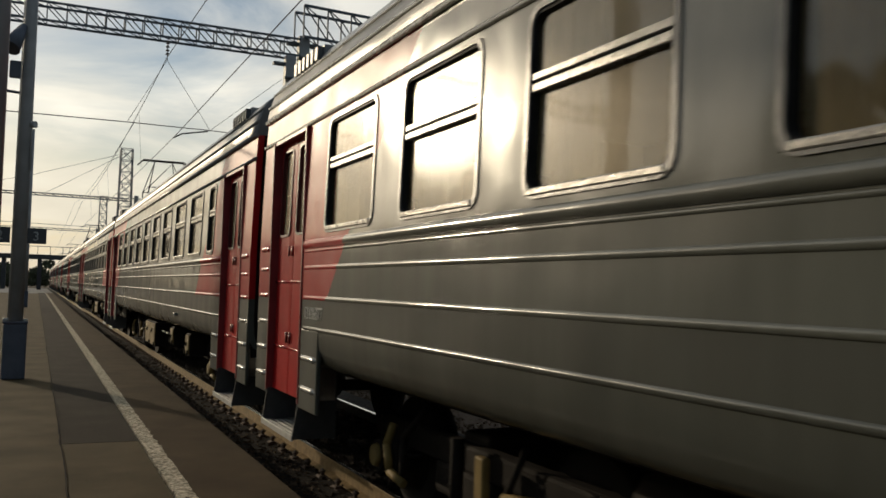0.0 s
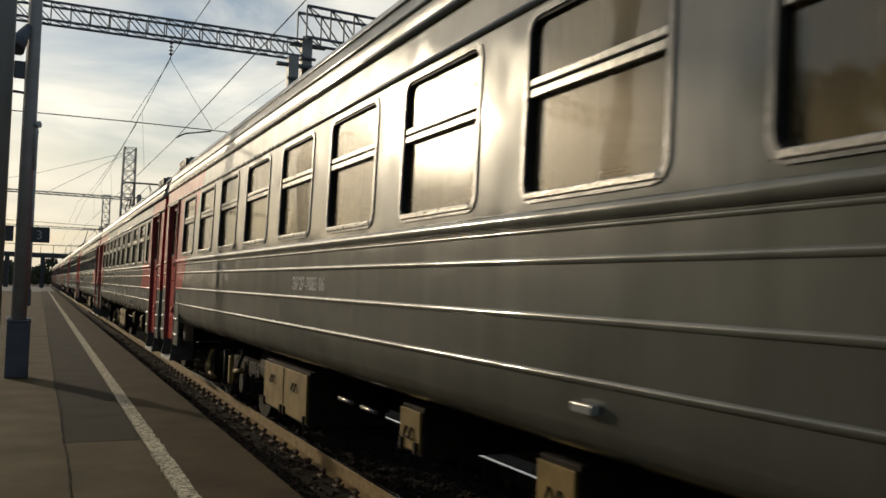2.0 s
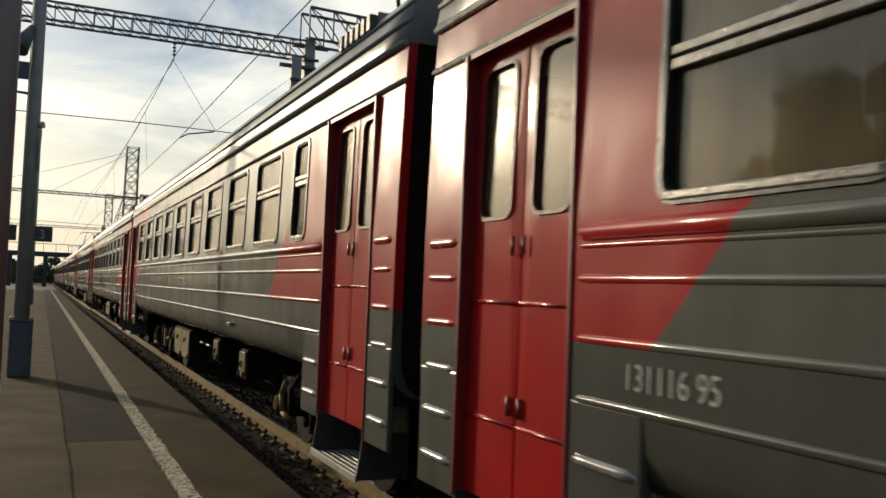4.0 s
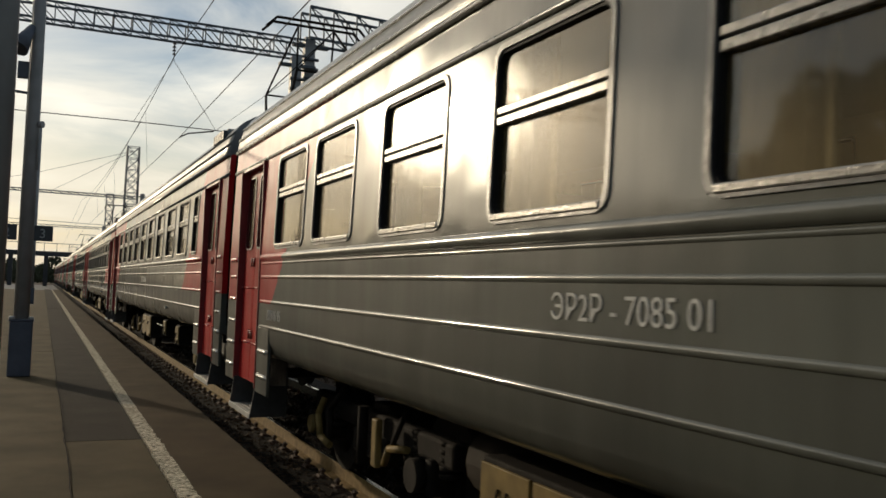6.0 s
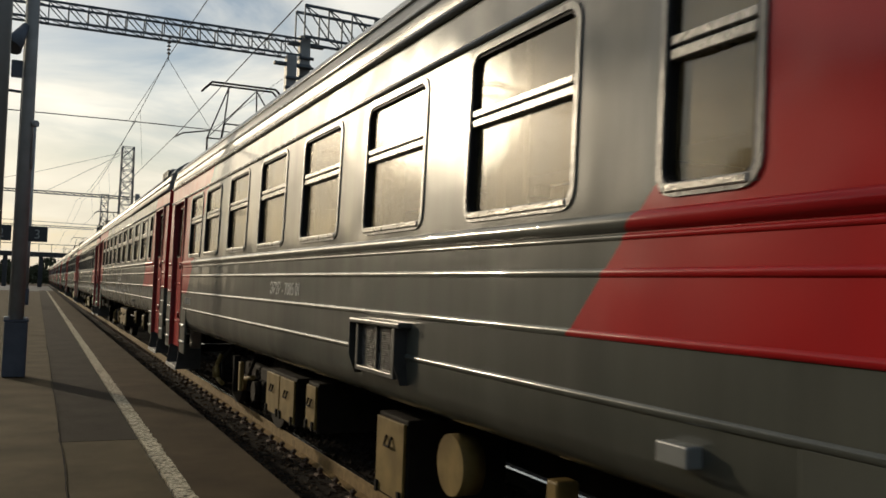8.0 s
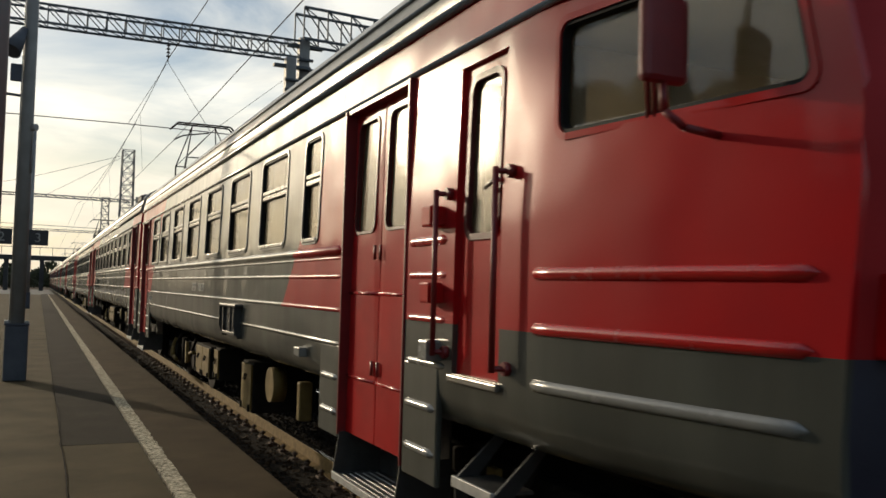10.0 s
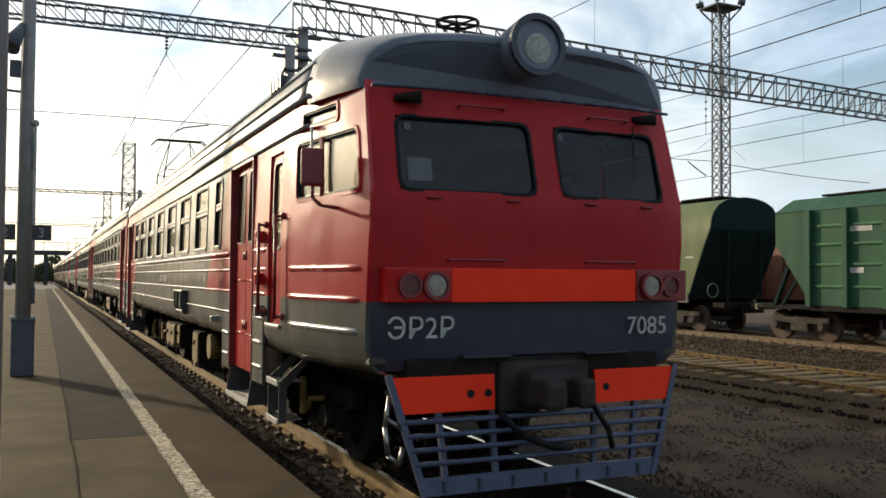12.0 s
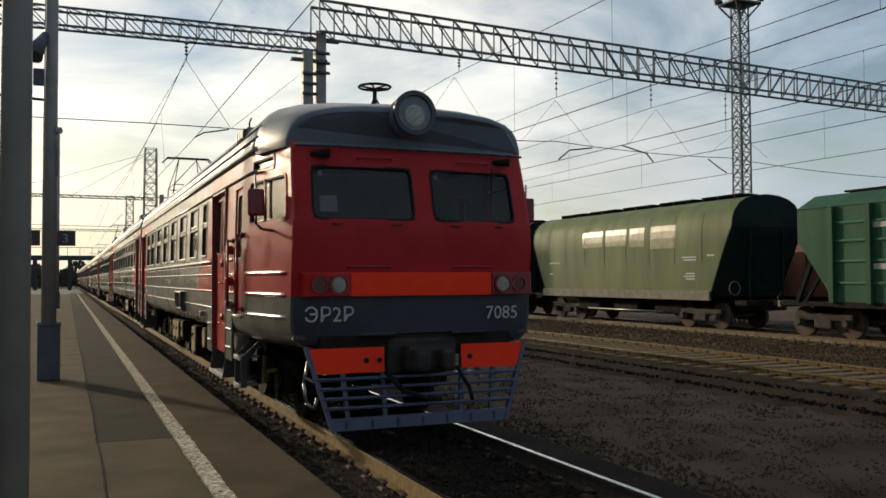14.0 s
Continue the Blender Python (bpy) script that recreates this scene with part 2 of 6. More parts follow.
M_POLEB = mat("blue_grey_base_paint", (0.075, 0.085, 0.105), rough=0.6, var=0.3, scale=4, bump=0.3)
M_TRUSS = mat("galvanised_steel", (0.10, 0.112, 0.12), rough=0.6, metal=0.3, var=0.3, scale=5)
M_WIRE = mat("overhead_wire", (0.06, 0.055, 0.05), rough=0.6, metal=0.4)
M_INS = mat("insulator", (0.05, 0.035, 0.03), rough=0.3)
M_WAGON = mat("green_wagon_paint", (0.125, 0.155, 0.045), rough=0.6, var=0.3, scale=1.4, bump=0.15, streak=True, color2=(0.07, 0.105, 0.034), wave=0.012, wscale=0.9, spec=0.3)
M_WAGON2 = mat("bright_green_wagon_paint", (0.030, 0.105, 0.052), rough=0.65, var=0.3, scale=1.5, streak=True, spec=0.2)
# wagon green darkened: the shade on the wagon ends is put into the colour
M_SHADEEND = mat("shaded_green_wagon_end", (0.010, 0.024, 0.020), rough=0.85, var=0.4, scale=1.5, spec=0.15)
# pale colour stands in for low sun glaring off the hopper's dented panels
M_GLAREPATCH = mat("cream_glare_patch", (0.34, 0.32, 0.17), rough=0.25, var=0.4, scale=3, wave=0.01)
M_BOGIE = mat("dusty_bogie_iron", (0.06, 0.048, 0.033), rough=0.85, var=0.5, scale=6, bump=0.4)
M_SILL = mat("dusty_wagon_sill", (0.24, 0.21, 0.15), rough=0.8, var=0.3, scale=3)
M_BROWN = mat("brown_wagon_paint", (0.20, 0.06, 0.035), rough=0.6, var=0.35, scale=1.5)
M_LETTER = mat("stencil_letters", (0.50, 0.50, 0.46), rough=0.6, var=0.3, scale=18)
M_SIGN = mat("dark_sign", (0.012, 0.013, 0.015), rough=0.35)
M_LEAF = mat("far_foliage", (0.05, 0.055, 0.022), rough=0.9, var=0.4, scale=0.8)
M_BRIDGE = mat("bridge_paint", (0.05, 0.05, 0.05), rough=0.8, var=0.3, scale=1)
M_LENS = mat("lamp_lens", (0.085, 0.08, 0.07), rough=0.1, var=0.2, scale=20, coat=0.1, spec=0.3)
M_HEADLENS = mat("clear_lamp_lens", (0.30, 0.28, 0.22), rough=0.12, var=0.4, scale=24, bump=0.3, bscale=60, coat=0.5)
M_REDLENS = mat("red_lamp_lens", (0.09, 0.008, 0.008), rough=0.2)
M_BRIGHT = mat("pale_plate", (0.45, 0.44, 0.40), rough=0.4, var=0.3, scale=8)


def glass(name, dust, tint, rough=0.045, ior=1.75, haze=0.25):
    """Dusty window glass: clear glass under a thin uneven film of dust."""
    m = bpy.data.materials.new(name)
    m.use_nodes = True
    nt = m.node_tree
    N, L = nt.nodes.new, nt.links.new
    nt.nodes.clear()
    out = N("ShaderNodeOutputMaterial")
    tr, gl, df = N("ShaderNodeBsdfTransparent"), N("ShaderNodeBsdfGlossy"), N("ShaderNodeBsdfDiffuse")
    tr.inputs[0].default_value = (0.75, 0.75, 0.68, 1)
    tc, nz, mp = N("ShaderNodeTexCoord"), N("ShaderNodeTexNoise"), N("ShaderNodeMapping")
    mp.inputs["Scale"].default_value = (1, 1, 0.25)
    L(tc.outputs["Object"], mp.inputs[0]); L(mp.outputs[0], nz.inputs["Vector"])
    nz.inputs["Scale"].default_value, nz.inputs["Detail"].default_value = 4.0, 7
    df.inputs[0].default_value = (*tint, 1)
    gl.inputs["Roughness"].default_value = rough
    mr = N("ShaderNodeMapRange")
    mr.inputs["From Min"].default_value, mr.inputs["From Max"].default_value = 0.3, 0.7
    mr.inputs["To Min"].default_value, mr.inputs["To Max"].default_value = dust * 0.6, min(dust * 1.4, 1)
    L(nz.outputs["Fac"], mr.inputs["Value"])
    a, c = N("ShaderNodeMixShader"), N("ShaderNodeMixShader")
    sh, dm = N("ShaderNodeBsdfGlossy"), N("ShaderNodeMixShader")
    sh.inputs["Roughness"].default_value, sh.inputs["Color"].default_value, dm.inputs[0].default_value = 0.42, (*tint, 1), 0.2
    L(df.outputs[0], dm.inputs[1]); L(sh.outputs[0], dm.inputs[2])
    L(mr.outputs[0], a.inputs[0]); L(tr.outputs[0], a.inputs[1]); L(dm.outputs[0], a.inputs[2])
    fr = N("ShaderNodeFresnel"); fr.inputs["IOR"].default_value = ior
    wn = N("ShaderNodeTexNoise"); wn.inputs["Scale"].default_value = 2.2
    L(tc.outputs["Object"], wn.inputs["Vector"])
    bp = N("ShaderNodeBump"); bp.inputs["Strength"].default_value, bp.inputs["Distance"].default_value = 1.0, 0.003
    L(wn.outputs["Fac"], bp.inputs["Height"])
    L(bp.outputs[0], gl.inputs["Normal"]); L(bp.outputs[0], fr.inputs["Normal"])
    # grease on the pane spreads part of the reflection
    g2, gm = N("ShaderNodeBsdfGlossy"), N("ShaderNodeMixShader")
    g2.inputs["Roughness"].default_value, gm.inputs[0].default_value = 0.3, haze
    L(gl.outputs[0], gm.inputs[1]); L(g2.outputs[0], gm.inputs[2])
    L(fr.outputs[0], c.inputs[0]); L(a.outputs[0], c.inputs[1]); L(gm.outputs[0], c.inputs[2])
    L(c.outputs[0], out.inputs[0])
    return m


M_GLASS = glass("dusty_window_glass", 0.12, (0.55, 0.42, 0.19), haze=0.22)
M_CABGLASS = glass("cab_window_glass", 0.02, (0.2, 0.2, 0.22), 0.05, 1.42)


# ---- mesh helpers ----
def part(name, bm, material, parent=None, label=""):
    me = bpy.data.meshes.new(name)
    bm.to_mesh(me)
    bm.free()
    for m in material if isinstance(material, (list, tuple)) else [material]:
        me.materials.append(m)
    ob = new(name, me)
    ob.parent = parent
    if label:
        ob["label"] = label
    return ob


def thing(name, label, category, group="", kind="", at=None):
    ob = tagged(new(name), label, category, group, kind)
    ob.empty_display_size = 0.2
    if at is not None:
        ob.matrix_basis = at
    return ob


def box(bm, x0, x1, y0, y1, z0, z1, bevel=0.0, slot=0):
    v = [bm.verts.new((x, y, z)) for x in (x0, x1) for y in (y0, y1) for z in (z0, z1)]
    fs = [bm.faces.new([v[i] for i in q]) for q in ((0, 1, 3, 2), (4, 6, 7, 5), (0, 4, 5, 1), (2, 3, 7, 6), (0, 2, 6, 4), (1, 5, 7, 3))]
    for f in fs:
        f.material_index = slot
    if bevel:
        es = list({e for f in fs for e in f.edges})
        bmesh.ops.bevel(bm, geom=es, offset=bevel, segments=2, affect="EDGES", profile=0.5)
    return v


def tube(bm, a, b, r, n=8, r2=None, caps=True):
    a, b = Vector(a), Vector(b)
    d = (b - a).normalized()
    s = d.orthogonal().normalized()
    t = d.cross(s)
    r2 = r if r2 is None else r2
    A = [bm.verts.new(a + (s * math.cos(k * math.tau / n) + t * math.sin(k * math.tau / n)) * r) for k in range(n)]
    B = [bm.verts.new(b + (s * math.cos(k * math.tau / n) + t * math.sin(k * math.tau / n)) * r2) for k in range(n)]
    for k in range(n):
        f = bm.faces.new((A[k], A[(k + 1) % n], B[(k + 1) % n], B[k]))
        f.smooth = n > 5
    if caps:
        bm.faces.new(A[::-1])
        bm.faces.new(B)


def bent(bm, pts, r, n=8):
    for a, b in zip(pts, pts[1:]):
        tube(bm, a, b, r, n)


def beam(bm, a, b, w):
    """A square bar from a to b."""
    tube(bm, a, b, w * 0.707, 4)


def rounded(u0, u1, z0, z1, r, n=4):
    pts = []
    for cu, cz, a0 in ((u1 - r, z1 - r, 0), (u0 + r, z1 - r, 90), (u0 + r, z0 + r, 180), (u1 - r, z0 + r, 270)):
        for k in range(n + 1):
            a = radians(a0 + 90 * k / n)
            pts.append((cu + r * math.cos(a), cz + r * math.sin(a)))
    return pts


def ring(bm, outer, inner, xo, xi, place):
    """A frame between two loops of one length, from depth xo (face) to xi (back). place(u, z, depth) gives the point."""
    n = len(outer)
    rows = [[bm.verts.new(place(u, z, d)) for u, z in loop] for loop, d in ((outer, xi), (outer, xo), (inner, xo), (inner, xi))]
    for a, b in zip(rows, rows[1:]):
        for k in range(n):
            bm.faces.new((a[k], a[(k + 1) % n], b[(k + 1) % n], b[k]))


def sheet(bm, loop, place, depth):
    """A flat pane that faces outwards."""
    f = bm.faces.new([bm.verts.new(place(u, z, depth)) for u, z in loop])
    f.normal_update()
    u, z = loop[0]
    if f.normal.dot(Vector(place(u, z, 0.1)) - Vector(place(u, z, 0.0))) < 0:
        f.normal_flip()


def text_mesh(name, words, size, material, m, parent, label=""):
    cu = bpy.data.curves.new(name, "FONT")
    cu.body, cu.size, cu.extrude = words, size, 0.002
    ob = bpy.data.objects.new(name, cu)
    scene.collection.objects.link(ob)
    dg = bpy.context.evaluated_depsgraph_get()
    me = bpy.data.meshes.new_from_object(ob.evaluated_get(dg))
    bpy.data.objects.remove(ob)
    me.transform(m)
    me.materials.clear()
    me.materials.append(material)
    t = new(name, me)
    t.parent = parent
    if label:
        t["label"] = label
    return t


# ---- the train ----
C = 3.852                    # the track's middle
HALF = 1.74                  # half the width of a car
PITCH = 19.98


def side_x(z):
    """Half width of the body at a height."""
    pts = ((1.09, 1.50), (1.12, 1.62), (1.18, 1.69), (1.29, 1.73), (1.45, HALF), (2.2, HALF), (3.2, 1.715), (3.5, 1.70))
    if z <= pts[0][0]:
        return pts[0][1]
    for (z0, x0), (z1, x1) in zip(pts, pts[1:]):
        if z <= z1:
            return x0 + (x1 - x0) * (z - z0) / (z1 - z0)
    return pts[-1][1]


def skirt_x(z):
    return side_x(max(z, 1.45))


def panel_grid(bm, us, zs, holes, place, thick=0.07):
    """A wall as a grid with openings, with an inner skin and reveals. place(u, z, depth) gives the point."""
    us = sorted({*us, *(h[0] for h in holes), *(h[1] for h in holes)})
    zs = sorted({*zs, *(h[2] for h in holes), *(h[3] for h in holes)})
    cell = {}
    for i in range(len(us) - 1):
        for j in range(len(zs) - 1):
            cu, cz = (us[i] + us[i + 1]) / 2, (zs[j] + zs[j + 1]) / 2
            cell[i, j] = not any(a < cu < b and c < cz < d for a, b, c, d in holes)
    out, inn = {}, {}

    def vert(store, i, j, off):
        if (i, j) not in store:
            store[i, j] = bm.verts.new(place(us[i], zs[j], off))
        return store[i, j]
    for (i, j), solid in cell.items():
        if not solid:
            continue
        q = ((i, j), (i + 1, j), (i + 1, j + 1), (i, j + 1))
        bm.faces.new([vert(out, *k, 0) for k in q]).smooth = True
        bm.faces.new([vert(inn, *k, -thick) for k in q[::-1]]).material_index = 1
        for (a, b), nb in (((0, 1), (i, j - 1)), ((1, 2), (i + 1, j)), ((2, 3), (i, j + 1)), ((3, 0), (i - 1, j))):
            if not cell.get(nb, False):
                va, vb = vert(out, *q[a], 0), vert(out, *q[b], 0)
                bm.faces.new([va, vert(inn, *q[a], -thick), vert(inn, *q[b], -thick), vb])
                bm.edges.get((va, vb)).smooth = False


def rib(car, sx, u0, u1, z, material, r=0.02, halfw=None, h=0.024, place=None):
    """A half-round pressed rib with sloping ends."""
    bm = bmesh.new()
    hw = halfw or (lambda u, z: skirt_x(z))
    n = 6
    secs = []
    span = [u0, u0 + 0.03, u0 + 0.06, *[u0 + (u1 - u0) * k / 8 for k in range(1, 8)], u1 - 0.06, u1 - 0.03, u1]
    span = sorted(span)
    for u in span:
        k = min(1.0, 0.05 + 0.95 * min(u - u0, u1 - u) / 0.06)
        row = []
        for q in range(n + 1):
            a = math.pi * q / n
            d, zz = r * k * math.sin(a) - 0.004, z + h * k * math.cos(a)
            row.append(bm.verts.new(place(u, zz, d) if place else (sx * (hw(u, z) + d), u, zz)))
        secs.append(row)
    for a, b in zip(secs, secs[1:]):
        for k in range(n):
            bm.faces.new((a[k], a[k + 1], b[k + 1], b[k])).smooth = True
    return part("rib", bm, material, car)


Z_RIB = (1.447, 1.706, 1.963)
WZ0, WZ1 = 2.26, 3.17


def window(car, sx, u0, u1, z0=WZ0, z1=WZ1, r=0.09, split=True, material=None, pane=None, curtain=0.0, red=False, place=None):
    """A framed window with rounded corners, a fixed lower pane and a hinged upper light."""
    place = place or (lambda u, z, d: (sx * (side_x(z) + d), u, z))
    bm = bmesh.new()
    m = 0.02
    ring(bm, rounded(u0 - m, u1 + m, z0 - m, z1 + m, r + m), rounded(u0 + 0.012, u1 - 0.012, z0 + 0.012, z1 - 0.012, r), 0.010, -0.06, place)
    w = part("window", bm, material or (M_RIBRED if red else M_FRAME), car)
    bm = bmesh.new()
    ring(bm, rounded(u0 + 0.01, u1 - 0.01, z0 + 0.01, z1 - 0.01, r), rounded(u0 + 0.03, u1 - 0.03, z0 + 0.03, z1 - 0.03, r - 0.02), 0.0, -0.05, place)
    part("gasket", bm, M_RUBBER, w)
    bm = bmesh.new()
    zm = z1 - 0.36
    if split:
        sheet(bm, ((u0 + 0.03, z0 + 0.03), (u1 - 0.03, z0 + 0.03), (u1 - 0.03, zm), (u0 + 0.03, zm)), place, -0.035)
        sheet(bm, ((u0 + 0.03, zm), (u1 - 0.03, zm), (u1 - 0.03, z1 - 0.03), (u0 + 0.03, z1 - 0.03)), place, -0.025)
    else:
        sheet(bm, rounded(u0 + 0.03, u1 - 0.03, z0 + 0.03, z1 - 0.03, r), place, -0.035)
    g = part("pane", bm, pane or M_GLASS, w)
    g.visible_shadow = False
    if split:
        bm = bmesh.new()
        for zz, hh in ((zm - 0.05, 0.045), (zm + 0.006, 0.04)):
            x = sx * (side_x(zm) - 0.022)
            box(bm, min(x - sx * 0.03, x + sx * 0.022), max(x - sx * 0.03, x + sx * 0.022), u0 + 0.03, u1 - 0.03, zz, zz + hh, 0.006)
        part("transom", bm, M_TRANSOM if not red else M_RIBRED, w)
        bm = bmesh.new()
        x0, x1 = sorted((sx * (HALF - 0.05), sx * (HALF + 0.016)))
        box(bm, x0, x1, u0 + 0.04, u1 - 0.04, z0 - 0.004, z0 + 0.034, 0.008)
        part("sill", bm, M_TRANSOM, w, "worn bright window sill")
    if curtain:
        bm = bmesh.new()
        n, uu = 14, u1 - 0.02 - curtain
        row = []
        for k in range(n + 1):
            u = uu + curtain * k / n
            x = sx * (1.60 + 0.02 * math.sin(k * 1.9))
            row.append((bm.verts.new((x, u, z0 - 0.02)), bm.verts.new((x, u, z1))))
        for a, b in zip(row, row[1:]):
            bm.faces.new((a[0], b[0], b[1], a[1])).smooth = True
        part("curtain", bm, M_CURTAIN, w)
    return w


def leaf_door(car, sx, u0, u1):
    """A double sliding door set back in its opening: two leaves with tall rounded windows."""
    xo = 0.055
    um = (u0 + u1) / 2
    for k, (a, b) in enumerate(((u0, um - 0.008), (um + 0.008, u1))):
        place = lambda u, z, d: (sx * (skirt_x(z) - xo + d), u, z)
        wa, wb = a + 0.10, b - 0.10
        bm = bmesh.new()
        z0, z1, g0, g1 = 0.80, 3.2, 2.285, 3.11
        o = [(b, z1)] * 5 + [(a, z1)] * 5 + [(a, z0)] * 5 + [(b, z0)] * 5
        ring(bm, o, rounded(wa, wb, g0, g1, 0.07), 0.0, -0.035, place)
        d = part("door_leaf", bm, M_RED, car)
        bm = bmesh.new()
        ring(bm, rounded(wa - 0.012, wb + 0.012, g0 - 0.012, g1 + 0.012, 0.08), rounded(wa + 0.008, wb - 0.008, g0 + 0.008, g1 - 0.008, 0.065), 0.010, -0.02, place)
        part("gasket", bm, M_GASKET, d)
        bm = bmesh.new()
        sheet(bm, rounded(wa, wb, g0, g1, 0.07), place, -0.018)
        part("pane", bm, M_GLASS, d).visible_shadow = False
        for z in (1.84, 1.22):
            bm = bmesh.new()
            x = sx * (skirt_x(z) - xo)
            tube(bm, (x, a + 0.01, z), (x, b - 0.01, z), 0.012, 6)
            part("seam", bm, M_RIBRED, d)
        for z in (2.13, 1.32):
            bm = bmesh.new()
            x = sx * (skirt_x(z) - xo)
            uu = b - 0.05 if k == 0 else a + 0.05
            tube(bm, (x + sx * 0.012, uu, z - 0.05), (x + sx * 0.012, uu, z + 0.05), 0.011, 6)
            part("handle", bm, M_DKRED, d)
    bm = bmesh.new()
    for a, b in ((u0 - 0.022, u0 + 0.004), (u1 - 0.004, u1 + 0.022)):
        x0, x1 = sorted((sx * (HALF - 0.09), sx * (HALF + 0.012)))
        box(bm, x0, x1, a, b, 0.78, 3.22, 0.004)
    x0, x1 = sorted((sx * (HALF - 0.09), sx * (HALF - 0.002)))
    box(bm, x0, x1, u0 - 0.022, u1 + 0.022, 3.19, 3.22)
    part("door_frame", bm, M_DKRED, car)
    # step well under the door: a ridged tread, a riser and tapering side plates
    bm = bmesh.new()
    x0, x1 = sorted((sx * 1.40, sx * 1.77))
    box(bm, x0, x1, u0 + 0.02, u1 - 0.02, 0.47, 0.495, 0.004)
    st = part("step", bm, M_STEEL, car, "worn ridged metal step plate")
    bm = bmesh.new()
    for k in range(int((u1 - u0 - 0.1) / 0.045)):
        for q in range(6):
            x, u = sx * (1.46 + 0.052 * q), u0 + 0.05 + 0.045 * k + (0.022 if q % 2 else 0)
            tube(bm, (x, u, 0.494), (x, u, 0.503), 0.013, 4, 0.006)
    tagged(part("tread_studs", bm, M_BRIGHT, st), kind="stuff")
    bm = bmesh.new()
    xa, xb = sorted((sx * 1.765, sx * 1.785))
    box(bm, xa, xb, u0, u1, 0.455, 0.51, 0.004)
    part("step_edge", bm, M_BRIGHT, st, "pale painted step edge")
    for a in (u0 + 0.005, u1 - 0.005):
        bm = bmesh.new()
        q = [(1.40, 0.80), (1.735, 0.80), (1.78, 0.47), (1.40, 0.47)]
        A = [bm.verts.new((sx * x, a - 0.007, z)) for x, z in q]
        B = [bm.verts.new((sx * x, a + 0.007, z)) for x, z in q]
        bm.faces.new(A), bm.faces.new(B[::-1])
        for k in range(4):
            bm.faces.new((A[k], B[k], B[(k + 1) % 4], A[(k + 1) % 4]))
        part("side_plate", bm, M_HOOD, st)
    bm = bmesh.new()
    xa, xb = sorted((sx * 1.385, sx * 1.40))
    box(bm, xa, xb, u0, u1, 0.46, 1.2)
    part("riser", bm, M_HOOD, st)


def bogie(car, u):
    """A two-axle bogie: side frames, springs, boxes; its wheelsets turn."""
    bm = bmesh.new()
    for sx in (-1, 1):
        x = sx * 1.02
        box(bm, x - 0.07, x + 0.07, u - 1.75, u + 1.75, 0.58, 0.78, 0.03)
        box(bm, x - 0.09, x + 0.09, u - 0.45, u + 0.45, 0.36, 0.60, 0.04)
        for a in (-1.3, 1.3):
            box(bm, x - 0.13, x + 0.13, u + a - 0.17, u + a + 0.17, 0.33, 0.62, 0.05)
            tube(bm, (x + sx * 0.12, u + a, 0.48), (x + sx * 0.22, u + a, 0.48), 0.13, 12)
            for q in (-0.26, 0.26):
                for k in range(5):
                    tube(bm, (x, u + a + q, 0.50 + 0.06 * k), (x, u + a + q, 0.535 + 0.06 * k), 0.085, 10)
        bent(bm, ((x + sx * 0.1, u - 0.9, 0.9), (x + sx * 0.2, u - 0.8, 0.55), (x + sx * 0.16, u - 0.55, 0.42)), 0.025, 6)
        bent(bm, ((x + sx * 0.12, u + 0.55, 0.95), (x + sx * 0.22, u + 0.75, 0.7), (x + sx * 0.2, u + 0.8, 0.35)), 0.03, 6)
        tube(bm, (x + sx * 0.2, u - 0.15, 0.35), (x + sx * 0.2, u - 0.15, 0.85), 0.05, 8)
    box(bm, -1.0, 1.0, u - 0.2, u + 0.2, 0.55, 0.85, 0.03)
    b = part("bogie", bm, M_UNDER, car, "grimy two-axle bogie")
    for kind in range(4):
        sx = -1
        bm = bmesh.new()
        if kind == 0:
            box(bm, sx * 1.24 - 0.03, sx * 1.24 + 0.03, u - 0.62, u - 0.50, 0.40, 0.80, 0.015)
        elif kind == 1:
            bent(bm, ((sx * 1.22, u + 1.0, 0.78), (sx * 1.28, u + 1.0, 0.62), (sx * 1.28, u + 0.92, 0.42), (sx * 1.24, u + 0.72, 0.36)), 0.035, 8)
        elif kind == 2:
            tube(bm, (sx * 1.24, u + 1.3, 0.48), (sx * 1.28, u + 1.3, 0.48), 0.10, 14, 0.085)
        else:
            bent(bm, ((sx * 1.2, u - 1.15, 0.64), (sx * 1.24, u - 0.85, 0.60), (sx * 1.22, u - 0.7, 0.45)), 0.03, 8)
        part(("brake_lever", "brake_pipe", "axle_cap", "linkage")[kind], bm, M_BOX, b, "dusty ochre running gear")
    sets = []
    for a in (-1.3, 1.3):
        bm = bmesh.new()
        tube(bm, (-1.0, 0, 0), (1.0, 0, 0), 0.08, 10)
        for sx in (-1, 1):
            tube(bm, (sx * 0.76, 0, 0), (sx * 0.90, 0, 0), 0.475, 28)
            tube(bm, (sx * 0.73, 0, 0), (sx * 0.76, 0, 0), 0.505, 28)
            tube(bm, (sx * 0.90, 0, 0), (sx * 0.93, 0, 0), 0.30, 20, 0.16)
        ws = part("wheelset", bm, M_UNDER, car, "rolling steel wheelset")
        ws.location = (0, u + a, 0.475)
        sets.append(ws)
    return sets


